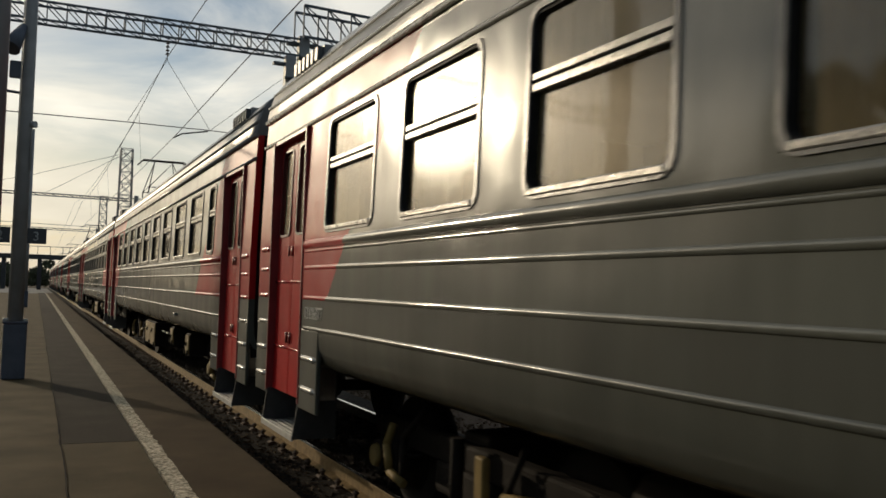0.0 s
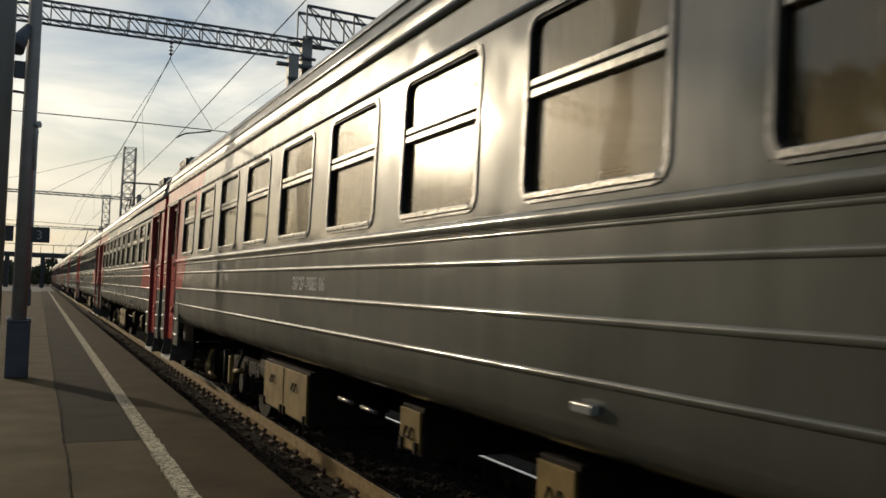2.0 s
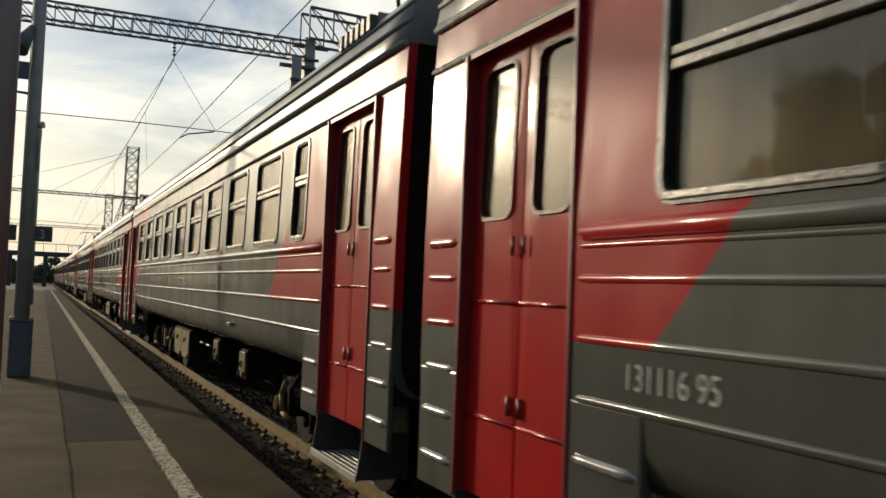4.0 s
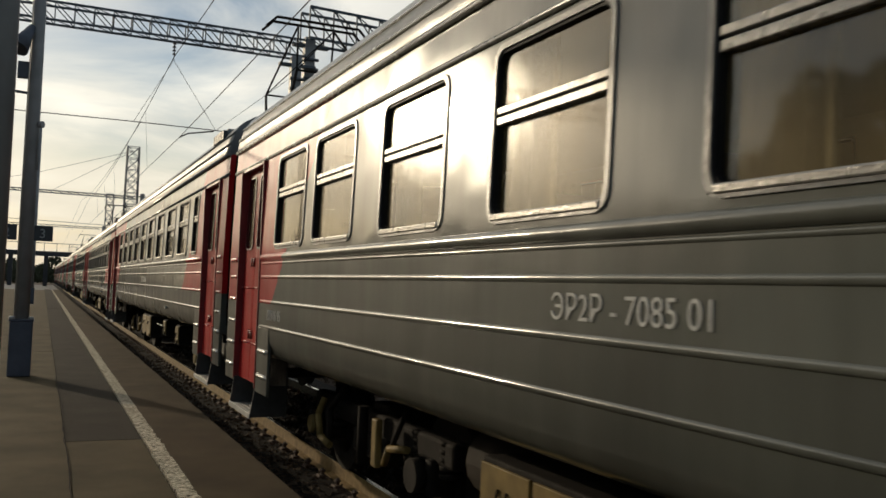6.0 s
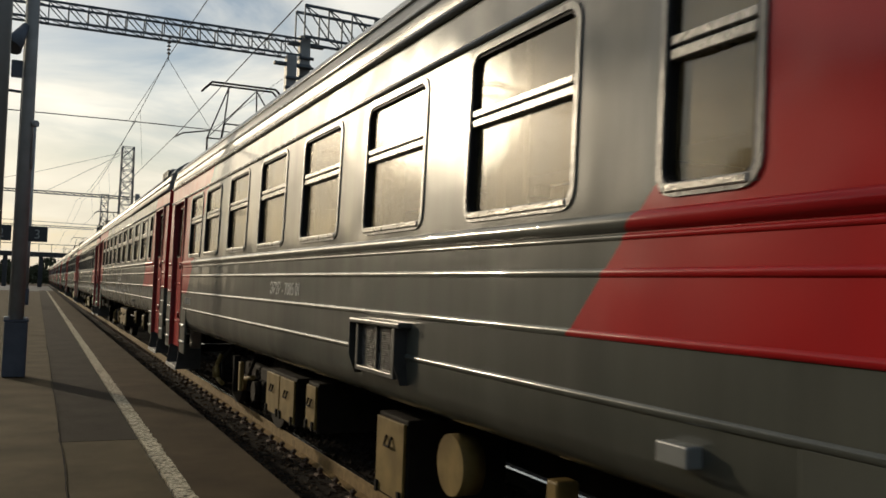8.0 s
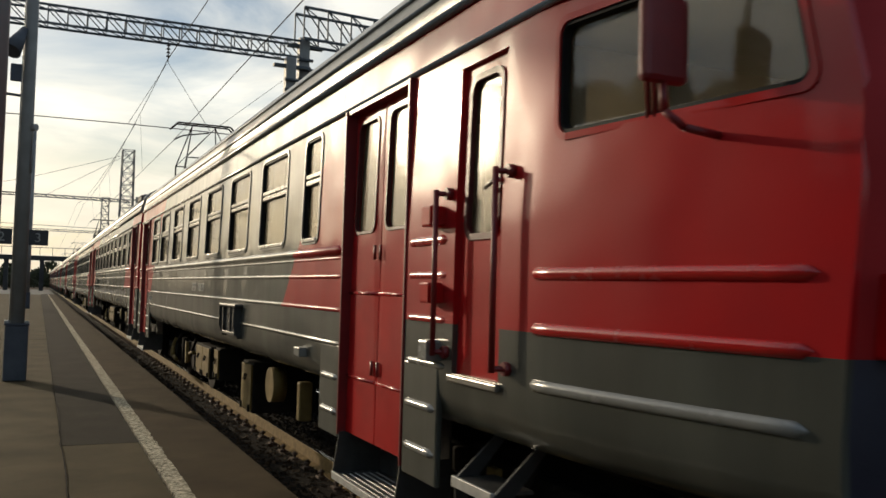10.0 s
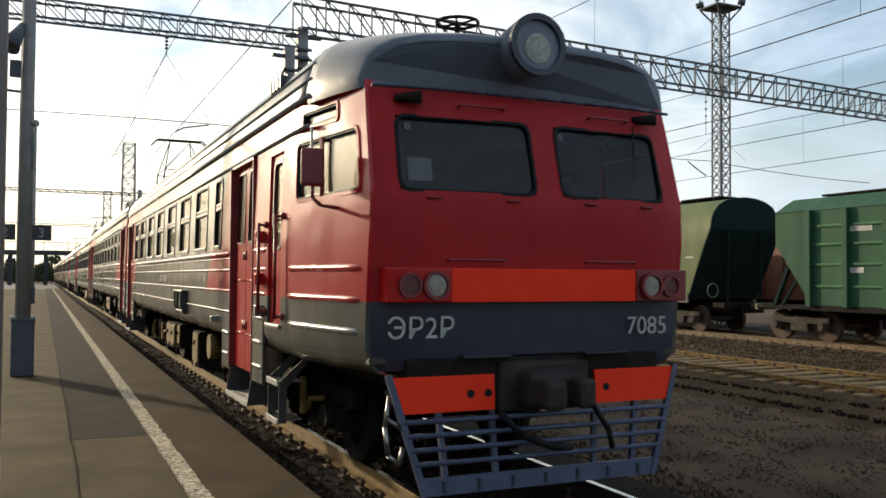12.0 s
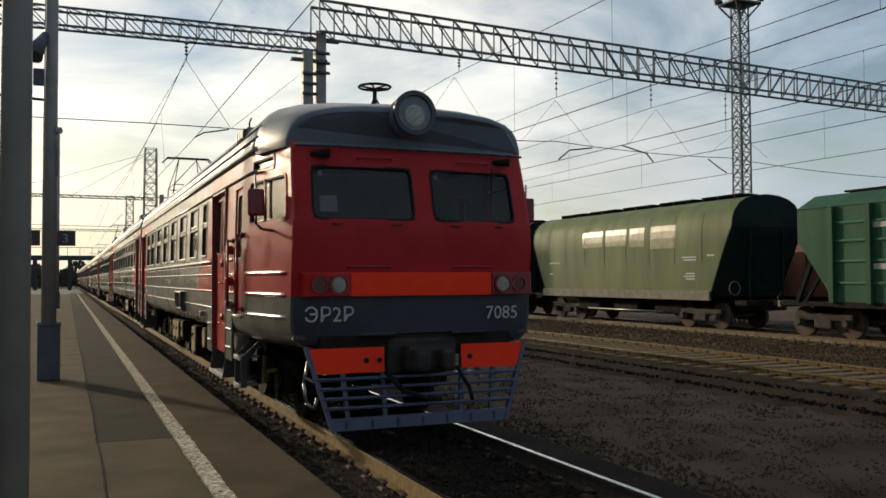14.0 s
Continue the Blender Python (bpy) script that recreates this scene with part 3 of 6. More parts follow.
def roof(car, u0, u1):
    prof = [(1.70, 3.50), (1.715, 3.54), (1.69, 3.66), (1.65, 3.80), (1.56, 3.93), (1.42, 4.02), (1.15, 4.10), (0.75, 4.15), (0, 4.19)]
    prof = [(-x, z) for x, z in prof] + [(x, z) for x, z in prof[-2::-1]]
    bm = bmesh.new()
    n = 40
    rows = []
    for k in range(n + 1):
        u = u0 + (u1 - u0) * k / n
        rows.append([bm.verts.new((x, u, z)) for x, z in prof])
    for a, b in zip(rows, rows[1:]):
        for k in range(len(prof) - 1):
            bm.faces.new((a[k], a[k + 1], b[k + 1], b[k])).smooth = True
    bm.faces.new(rows[-1])
    bm.faces.new(rows[0][::-1])
    r = part("roof", bm, M_ROOFS, car, "ridged grey painted roof")
    for sx in (-1, 1):
        for z, x, rad in ((3.235, 1.718, 0.020), (3.50, 1.712, 0.026), (3.655, 1.695, 0.018), (3.80, 1.652, 0.014)):
            bm = bmesh.new()
            tube(bm, (sx * x, u0, z), (sx * x, u1, z), rad, 8)
            part("gutter", bm, M_RIB, r)
    return r


def underbox(car, u0, u1, z0, z1, doors=2, x=-1.42):
    """An equipment box hung under the floor, with latched lids."""
    bm = bmesh.new()
    box(bm, x, x + 0.8, u0, u1, z0, z1, 0.015)
    b = part("equipment_box", bm, M_UNDER, car, "grimy equipment box with ochre lids")
    w = (u1 - u0) / doors
    for k in range(doors):
        bm = bmesh.new()
        a, c = u0 + k * w + 0.02, u0 + (k + 1) * w - 0.02
        box(bm, x - 0.025, x - 0.002, a, c, z0 + 0.03, z1 - 0.03, 0.006)
        lid = part("lid", bm, M_BOX, b)
        bm = bmesh.new()
        m = (a + c) / 2
        bent(bm, ((x - 0.03, m - 0.05, z1 - 0.15), (x - 0.05, m - 0.05, z1 - 0.22), (x - 0.05, m + 0.05, z1 - 0.22), (x - 0.03, m + 0.05, z1 - 0.15)), 0.009, 5)
        part("latch", bm, M_UNDER, lid)
        for q in (a + 0.05, c - 0.05):
            bm = bmesh.new()
            box(bm, x - 0.045, x - 0.024, q - 0.02, q + 0.02, z0 + 0.02, z0 + 0.1)
            part("hinge", bm, M_UNDER, lid)
    return b


def pantograph(car, u):
    bm = bmesh.new()
    for sx in (-0.6, 0.6):
        beam(bm, (sx, u - 0.7, 4.32), (sx, u + 0.7, 4.32), 0.05)
        for q in (-0.6, 0.6):
            tube(bm, (sx, u + q, 4.12), (sx, u + q, 4.32), 0.06, 8)
    for q in (-0.7, 0.7):
        beam(bm, (-0.6, u + q, 4.32), (0.6, u + q, 4.32), 0.05)
    p = part("pantograph", bm, M_UNDER, car, "raised steel pantograph")
    rods = []
    for sx in (-1, 1):
        for q in (-1, 1):
            rods.append(((sx * 0.6, u + q * 0.65, 4.34), (sx * 0.55, u + q * 1.0, 5.05), 0.022))
            rods.append(((sx * 0.55, u + q * 1.0, 5.05), (sx * 0.30, u, 6.02), 0.016))
    for q in (-1.0, 1.0):
        rods.append(((-0.55, u + q, 5.05), (0.55, u + q, 5.05), 0.016))
        rods.append(((-0.55, u + q, 5.05), (0.3, u, 6.02), 0.010))
    for a, b, r in rods:
        bm = bmesh.new()
        tube(bm, a, b, r, 6)
        part("arm", bm, M_UNDER, p)
    bm = bmesh.new()
    for q in (-0.14, 0.14):
        bent(bm, ((-0.85, u + q, 5.90), (-0.68, u + q, 6.07), (0.68, u + q, 6.07), (0.85, u + q, 5.90)), 0.022, 6)
    part("contact_head", bm, M_UNDER, p)


def saloon(car, u0, u1):
    """What shows through the dusty glass: floor, ceiling, seats and partitions."""
    bm = bmesh.new()
    box(bm, -1.6, 1.6, u0 + 0.06, u1 - 0.06, 1.24, 1.30)
    part("floor", bm, M_UNDER, car)
    bm = bmesh.new()
    box(bm, -1.6, 1.6, u0 + 0.06, u1 - 0.06, 3.30, 3.34)
    part("ceiling_lining", bm, M_CREAM, car)
    k = u0 + 3.2
    while k < u1 - 3.0:
        for a, b in ((-1.55, -0.45), (0.45, 1.55)):
            bm = bmesh.new()
            box(bm, a, b, k - 0.05, k + 0.05, 1.55, 2.45, 0.03)
            box(bm, a, b, k - 0.48, k + 0.48, 1.62, 1.74, 0.03)
            part("seat", bm, M_SEAT, car)
        k += 1.62
    for u in (u0 + 2.0, u1 - 2.0):
        bm = bmesh.new()
        box(bm, -1.6, -0.4, u - 0.03, u + 0.03, 1.3, 3.3)
        box(bm, 0.4, 1.6, u - 0.03, u + 0.03, 1.3, 3.3)
        part("partition", bm, M_CREAM, car)


def underframe(car, u0, u1):
    bm = bmesh.new()
    box(bm, -1.22, 1.22, u0, u1, 0.98, 1.24, 0.03)
    box(bm, -0.5, 0.5, u0 + 3.5, u1 - 3.5, 0.55, 1.0, 0.04)
    for u in (u0 + 6.0, u1 - 6.0):
        tube(bm, (-0.9, u - 0.5, 0.72), (-0.9, u + 0.5, 0.72), 0.24, 16)
    part("underframe", bm, M_UNDER, car)


def car_ends(car, u, out):
    """An end wall with its gangway bellows. out: -1 towards the camera, 1 away."""
    bm = bmesh.new()
    box(bm, -1.68, 1.68, min(u, u - out * 0.05), max(u, u - out * 0.05), 1.05, 3.52)
    part("end_wall", bm, M_UNDER, car)
    bm = bmesh.new()
    for k in range(3):
        a, b = u + out * (0.02 + 0.075 * k), u + out * (0.08 + 0.075 * k)
        box(bm, -0.75, 0.75, min(a, b), max(a, b), 1.2, 3.45, 0.02)
    part("gangway", bm, M_RUBBER, car)
    bm = bmesh.new()
    tube(bm, (0, u - out * 0.3, 1.0), (0, u + out * 0.23, 1.0), 0.12, 10)
    part("coupler", bm, M_UNDER, car)


def roof_vent(car, sx, u, n):
    """A louvred ventilator low on the roof's shoulder."""
    bm = bmesh.new()
    x0, x1 = sorted((sx * 1.40, sx * 1.58))
    box(bm, x0, x1, u - 0.03, u + 0.14 * n, 3.84, 4.00, 0.01)
    v = part("roof_vent", bm, M_ROOFS, car)
    for k in range(n):
        bm = bmesh.new()
        x0, x1 = sorted((sx * 1.57, sx * 1.64))
        box(bm, x0, x1, u + 0.14 * k, u + 0.14 * k + 0.08, 3.85, 3.98, 0.006)
        part("louvre", bm, M_HOOD, v)


def middle_car(panto):
    L = 19.5
    doors = ((0.49, 1.62), (17.88, 19.01))
    wins = [(3.275 + 1.61 * k, 4.365 + 1.61 * k) for k in range(9)]
    car = thing("train_car", "grey and red electric train car with " + ("a raised pantograph" if panto else "ribbed sides"), "train car", "cars of the train")
    car_common(car, 0.0, L, doors, [(2.27, 2.75), *wins], M_CARB, 0.0)
    car_ends(car, 0.03, -1)
    car_ends(car, L - 0.03, 1)
    roof(car, 0.0, L)
    for sx in (-1, 1):
        for u in (1.0, 18.0):
            roof_vent(car, sx, u, 6)
    if panto:
        pantograph(car, 2.3)
    underbox(car, 5.88, 6.28, 0.6, 0.98, 1)
    underbox(car, 7.8, 8.2, 0.66, 1.0, 1)
    underbox(car, 10.6, 12.4, 0.44, 0.97, 2)
    for u in (8.9, 9.5):
        bm = bmesh.new()
        tube(bm, (-1.36, u, 0.82), (-1.36, u + 0.35, 0.82), 0.02, 6)
        part("conduit", bm, M_STEEL, car)
    sets = bogie(car, 3.6) + bogie(car, 15.9)
    bm = bmesh.new()
    box(bm, -1.785, -1.735, 5.28, 5.44, 1.315, 1.36, 0.008)
    part("socket", bm, M_RIB, car)
    return car, sets


def car_common(car, u0, L, doors, wins, paint, solid_to, extra=(), extra_us=(), body_place=None):
    holes = [(a, b, WZ0, WZ1) for a, b in wins]
    dh = [(a, b, 1.09, 3.2) for a, b in doors]
    for sx in (-1, 1):
        bm = bmesh.new()
        zs = [1.09, 1.12, 1.18, 1.29, 1.45, 1.69, 2.2, 2.7, 3.2, 3.5]
        panel_grid(bm, [u0, L, *extra_us], zs, holes + dh + list(extra), body_place(sx) if body_place else (lambda u, z, d: (sx * (side_x(z) + d), u, z)))
        part("body_side", bm, [paint, M_CREAM], car, "glossy painted wavy steel side")
        # skirt panels that reach down beside the doors
        for a, b in doors:
            for p, q in ((max(a - 0.54, u0 + 0.01), a - 0.024), (b + 0.024, min(b + 0.52, L - 0.01))):
                bm = bmesh.new()
                x1 = HALF + 0.003
                xa, xb = sorted((sx * (x1 - 0.04), sx * x1))
                box(bm, xa, xb, p, q, 0.75, 1.44, 0.012)
                sk = part("skirt_panel", bm, paint, car)
                for z in (1.19, 0.93):
                    rib(car, sx, p + 0.02, q - 0.02, z, M_RIB, r=0.025, halfw=lambda u, z: HALF + 0.003, h=0.026)
        for a, b in doors:
            leaf_door(car, sx, a, b)
        for a, b in wins:
            narrow = b - a < 0.7
            window(car, sx, a, b, curtain=0.0 if narrow else 0.42, r=0.08)
        # long ribs between the doors, short ones on the end panels
        stops = [u0] + [v for d in doors for v in d] + [L]
        for i in range(0, len(stops), 2):
            a, b = stops[i] + 0.05, stops[i + 1] - 0.05
            if i == 0 and solid_to:
                a = solid_to
            if b - a < 0.2:
                continue
            short = b - a < 1.0
            for z in Z_RIB:
                if short:
                    rib(car, sx, a, b, z, M_RIBRED if z > 1.69 else M_RIB, r=0.018, h=0.022)
                else:
                    rib(car, sx, a, b, z, paint, r=0.016, h=0.020)
            for z, h, r in ((2.165, 0.03, 0.022),) if short else ((2.165, 0.04, 0.035), (2.105, 0.014, 0.012)):
                rib(car, sx, a, b, z, paint if not short else M_RIBRED, r=r, h=h)
    saloon(car, u0 if not solid_to else 2.9, L)
    underframe(car, u0 + 0.1, L - 0.05)


def nose_y(z):
    pts = ((1.02, 0.16), (1.16, 0.11), (1.7, 0.07), (2.1, 0.03), (2.5, 0.0), (3.2, 0.19), (3.5, 0.27))
    if z <= pts[0][0]:
        return pts[0][1]
    for (z0, y0), (z1, y1) in zip(pts, pts[1:]):
        if z <= z1:
            return y0 + (y1 - y0) * (z - z0) / (z1 - z0)
    return pts[-1][1]


def cab_half(u, z):
    k = max(0.0, (1.8 - u) / 1.8)
    return side_x(z) - 0.21 * k ** 1.4


def cab_place(sx):
    def place(u, z, d):
        y = u if u >= 1.8 else u + (nose_y(z) + 0.13) * (1 - u / 1.8)
        return (sx * (cab_half(u, z) + d), y, z)
    return place


def front_place(x, z, d):
    k = abs(x) / 1.5
    return (x * cab_half(0, z) / 1.53, nose_y(z) + 0.13 * k ** 5 - d, z)


def end_car():
    L = 19.4
    doors = ((3.36, 4.60), (17.76, 18.87))
    wins = [(6.40 + 1.67 * k, 7.46 + 1.67 * k) for k in range(6)] + [(16.12, 17.15)]
    car = thing("train_car", "last train car with a red driver's cab and orange stripes", "train car", "cars of the train")
    cabdoor = (2.10, 2.64, 1.42, 3.12)
    cabwin, cabtop = (0.16, 1.60, 2.58, 3.12), (0.56, 1.46, 3.23, 3.385)
    car_common(car, 0.0, L, doors, [(5.30, 5.80), *wins], M_CARA, 2.72, [cabdoor, cabwin, cabtop],
               [0.05, 0.3, 0.6, 0.9, 1.2, 1.5, 1.8], cab_place)
    car_ends(car, L - 0.03, 1)
    roof(car, 1.25, L)
    # the front wall
    winL, winR = (-1.30, -0.09, 2.58, 3.20), (0.17, 1.27, 2.58, 3.20)
    bm = bmesh.new()
    xs = [-1.53, -1.48, -1.4, -1.1, -0.7, -0.3, 0.3, 0.7, 1.1, 1.4, 1.48, 1.53]
    panel_grid(bm, xs, [1.69, 1.83, 2.1, 2.3, 2.5, 2.85, 3.2, 3.435], [winL, winR], front_place, 0.06)
    part("cab_front", bm, [M_REDFRONT, M_UNDER], car, "red painted cab front")
    bm = bmesh.new()
    panel_grid(bm, xs, [1.14, 1.25, 1.45, 1.69], [(-0.38, 0.42, 1.14, 1.25)], front_place, 0.06)
    part("cab_apron", bm, [M_NAVY, M_UNDER], car, "dark navy lower front")
    for a, b, c, d in (winL, winR):
        bm = bmesh.new()
        ring(bm, rounded(a - 0.014, b + 0.014, c - 0.014, d + 0.014, 0.10), rounded(a + 0.012, b - 0.012, c + 0.012, d - 0.012, 0.085), 0.010, -0.04, front_place)
        w = part("windscreen", bm, M_RUBBER, car, "dark windscreen with rubber seal")
        bm = bmesh.new()
        sheet(bm, rounded(a, b, c, d, 0.09), front_place, -0.02)
        part("pane", bm, M_CABGLASS, w).visible_shadow = False
        bm = bmesh.new()
        m = (a + b) / 2
        if a > 0:
            tube(bm, front_place(m + 0.3, d + 0.07, 0.05), front_place(m + 0.22, d - 0.42, 0.03), 0.009, 5)
            part("wiper", bm, M_RUBBER, w)
        else:
            bm.free()
        for q in (a + 0.2, b - 0.3):
            bm = bmesh.new()
            tube(bm, front_place(q, c - 0.06, 0.02), front_place(q + 0.12, c - 0.06, 0.02), 0.012, 6)
            part("bracket", bm, M_DKRED, w)
    bm = bmesh.new()
    sheet(bm, ((-1.22, 2.66), (-1.02, 2.66), (-1.02, 2.85), (-1.22, 2.85)), front_place, -0.026)
    part("paper_notice", bm, M_NOTICE, car, "pale paper notice behind the glass")
    for x in (-1.23, 0.21):
        bm = bmesh.new()
        sheet(bm, ((x, 3.08), (x + 0.055, 3.08), (x + 0.055, 3.14), (x, 3.14)), front_place, -0.012)
        part("sticker", bm, M_NOTICE, car)
    # horns over the windscreens, and rails under them
    for x, q in ((-1.2, -1), (1.18, 1)):
        bm = bmesh.new()
        p = Vector(front_place(x, 3.34, 0.02))
        tube(bm, p + Vector((-0.1, 0.02, 0)), p + Vector((0.08, -0.1, 0.0)), 0.03, 10, 0.055)
        part("horn", bm, M_UNDER, car)
    for x in (-0.75, 0.55):
        bm = bmesh.new()
        bent(bm, [front_place(x, 3.3, 0), front_place(x, 3.31, 0.06), front_place(x + 0.42, 3.31, 0.06), front_place(x + 0.42, 3.3, 0)], 0.01, 5)
        bent(bm, [front_place(x - 0.15, 2.02, 0), front_place(x - 0.15, 2.03, 0.05), front_place(x + 0.35, 2.03, 0.05), front_place(x + 0.35, 2.02, 0)], 0.01, 5)
        part("grab_bar", bm, M_DKRED, car)
    # roof brow over the cab
    prof = [(1.70, 3.43), (1.715, 3.54), (1.69, 3.66), (1.65, 3.80), (1.56, 3.93), (1.42, 4.02), (1.15, 4.10), (0.75, 4.15), (0, 4.19)]
    prof = [(-x, z) for x, z in prof] + [(x, z) for x, z in prof[-2::-1]]
    bm = bmesh.new()
    rows = []
    for u, k, q in ((0.20, 0.868, 0.60), (0.205, 0.884, 0.67), (0.26, 0.897, 0.71), (0.5, 0.93, 0.80), (0.8, 0.965, 0.88), (1.1, 0.995, 0.96), (1.3, 1.006, 1.01)):
        rows.append([bm.verts.new((x * k, u + 0.20 * abs(x / 1.7) ** 4 * (1.3 - u) / 1.1, 3.43 + (z - 3.43) * q)) for x, z in prof])
    for a, b in zip(rows, rows[1:]):
        for k in range(len(prof) - 1):
            bm.faces.new((a[k], a[k + 1], b[k + 1], b[k])).smooth = True
    bm.faces.new(rows[0][::-1])
    bm.faces.new(rows[-1])
    part("roof_brow", bm, M_ROOF, car, "dark blue-grey roof brow over the cab")
    bm = bmesh.new()
    bent(bm, [(1.47 * k / 6, 0.19 + 0.09 * abs(k / 6) ** 4, 3.432) for k in range(-6, 7)], 0.014, 6)
    part("drip_edge", bm, M_NAVY, car)
    # headlamp
    bm = bmesh.new()
    tube(bm, (-0.09, 0.02, 3.85), (-0.09, 0.75, 3.83), 0.265, 28, 0.20)
    h = part("headlamp", bm, M_ROOF, car, "round headlamp in a dark housing")
    bm = bmesh.new()
    lo = [(0.265 * math.cos(k * math.tau / 28), 0.265 * math.sin(k * math.tau / 28)) for k in range(28)]
    ring(bm, lo, [(x * 0.8, z * 0.8) for x, z in lo], 0.03, -0.02, lambda u, z, d: (u - 0.09, 0.02 - d, z + 3.85))
    part("rim", bm, M_NAVY, h)
    bm = bmesh.new()
    for k in range(5):
        tube(bm, (-0.09, 0.012 - 0.004 * k, 3.82), (-0.09, 0.008 - 0.004 * k, 3.82), 0.125 - 0.018 * k, 20)
    part("lens", bm, M_HEADLENS, h)
    # lamp cases and the orange stripe
    bm = bmesh.new()
    box(bm, -1.02 + 0.13, 1.02 - 0.13, -0.02, 0.1, 1.69, 1.962, 0.006)
    part("orange_stripe", bm, M_ORANGE, car, "bright orange stripe across the front")
    for sx in (-1, 1):
        bm = bmesh.new()
        x0, x1 = sorted((sx * 0.892, sx * 1.44))
        box(bm, x0, x1, -0.03, 0.22, 1.69, 1.965, 0.012)
        c = part("lamp_case", bm, M_DKRED if sx > 0 else M_RED, car, "red case with two round lamps")
        lo = [(0.115 * math.cos(k * math.tau / 24), 0.115 * math.sin(k * math.tau / 24)) for k in range(24)]
        bm = bmesh.new()
        ring(bm, lo, [(x * 0.78, z * 0.78) for x, z in lo], 0.045, -0.01, lambda u, z, d: (u + sx * 1.035, -0.03 - d, z + 1.825))
        part("lamp_rim", bm, M_DKRED, c)
        bm = bmesh.new()
        for k, (r, y) in enumerate(((0.092, -0.046), (0.08, -0.056), (0.06, -0.064), (0.035, -0.069))):
            tube(bm, (sx * 1.035, y, 1.825), (sx * 1.035, y + 0.012, 1.825), r, 20)
        part("lens", bm, M_HEADLENS, c, "clear bulging lamp lens")
        bm = bmesh.new()
        ring(bm, [(x * 0.86, z * 0.86) for x, z in lo], [(x * 0.66, z * 0.66) for x, z in lo], 0.03, -0.01, lambda u, z, d: (u + sx * 1.255, -0.03 - d, z + 1.825))
        part("lamp_rim", bm, M_DKRED, c)
        bm = bmesh.new()
        tube(bm, (sx * 1.255, -0.042, 1.825), (sx * 1.255, -0.02, 1.825), 0.075, 20)
        part("tail_lens", bm, M_REDLENS, c)
    face = lambda x, z: Matrix.Translation((x, -0.005 + nose_y(1.5) - 0.012, z)) @ Euler((radians(92), 0, 0)).to_matrix().to_4x4()
    text_mesh("series_lettering", "ЭР2Р", 0.238, M_LETTER, face(-1.41, 1.405), car, "pale stencilled lettering")
    text_mesh("number_lettering", "7085", 0.222, M_LETTER, face(0.85, 1.40), car, "pale stencilled number")
    for x in (-0.55, 0.6):
        bm = bmesh.new()
        box(bm, x - 0.22, x + 0.22, 0.0, 0.09, 1.245, 1.26)
        part("foot_ledge", bm, M_NAVY, car)
    # coupler with its pocket
    bm = bmesh.new()
    box(bm, -0.42, 0.46, 0.06, 0.35, 0.78, 1.2, 0.04)
    part("coupler_pocket", bm, M_COUPLER, car)
    bm = bmesh.new()
    box(bm, -0.26, 0.26, -0.18, 0.2, 0.82, 1.12, 0.06)
    box(bm, -0.24, -0.05, -0.42, -0.1, 0.84, 1.08, 0.05)
    box(bm, 0.10, 0.26, -0.36, -0.1, 0.84, 1.08, 0.04)
    part("coupler", bm, M_COUPLER, car, "grimy automatic coupler")
    bm = bmesh.new()
    bent(bm, ((-0.45, -0.02, 0.8), (-0.3, -0.1, 0.62), (0.0, -0.12, 0.5), (0.2, -0.05, 0.48)), 0.03, 8)
    bent(bm, ((0.42, -0.02, 0.85), (0.55, -0.1, 0.6), (0.6, -0.08, 0.45)), 0.025, 8)
    part("hose", bm, M_RUBBER, car)
    # cowcatcher
    ysl = lambda z: 0.08 - 0.06 * (1.1 - z)
    xsl = lambda z: 1.09 + 0.29 * (z - 0.17) / 0.93
    for sx, inner in ((-1, 0.46), (1, 0.52)):
        bm = bmesh.new()
        z0, z1 = 0.815, 1.10
        q = [(sx * inner, z0), (sx * xsl(z0), z0), (sx * xsl(z1), z1), (sx * inner, z1)]
        f1 = [bm.verts.new((x, ysl(z) - 0.012, z)) for x, z in q]
        f2 = [bm.verts.new((x, ysl(z) + 0.012, z)) for x, z in q]
        bm.faces.new(f1), bm.faces.new(f2[::-1])
        for k in range(4):
            bm.faces.new((f1[k], f2[k], f2[(k + 1) % 4], f1[(k + 1) % 4]))
        pl = part("orange_plate", bm, M_ORANGE, car, "bright orange plate beside the coupler")
        for k in ((0.06, 0.22) if sx < 0 else (0.11,)):
            bm = bmesh.new()
            x = sx * (inner + k)
            tube(bm, (x, ysl(0.95) - 0.02, 0.95), (x, ysl(0.95) + 0.02, 0.95), 0.032, 14)
            part("hole", bm, M_RUBBER, pl)
    bm = bmesh.new()
    q = [(-xsl(0.17), 0.17), (xsl(0.17), 0.17), (xsl(0.31), 0.31), (-xsl(0.31), 0.31)]
    f1 = [bm.verts.new((x, ysl(z) - 0.014, z)) for x, z in q]
    f2 = [bm.verts.new((x, ysl(z) + 0.014, z)) for x, z in q]
    bm.faces.new(f1), bm.faces.new(f2[::-1])
    for k in range(4):
        bm.faces.new((f1[k], f2[k], f2[(k + 1) % 4], f1[(k + 1) % 4]))
    M_BLUE = mat("blue_grey_guard_paint", (0.06, 0.075, 0.13), rough=0.45, var=0.25, scale=6)
    guard = part("rail_guard", bm, M_BLUE, car, "blue-grey barred rail guard")
    for z in (0.42, 0.53, 0.64, 0.75):
        bm = bmesh.new()
        tube(bm, (-xsl(z), ysl(z) - 0.01, z), (xsl(z), ysl(z) - 0.01, z), 0.022, 8)
        part("guard_bar", bm, M_BLUE, guard)
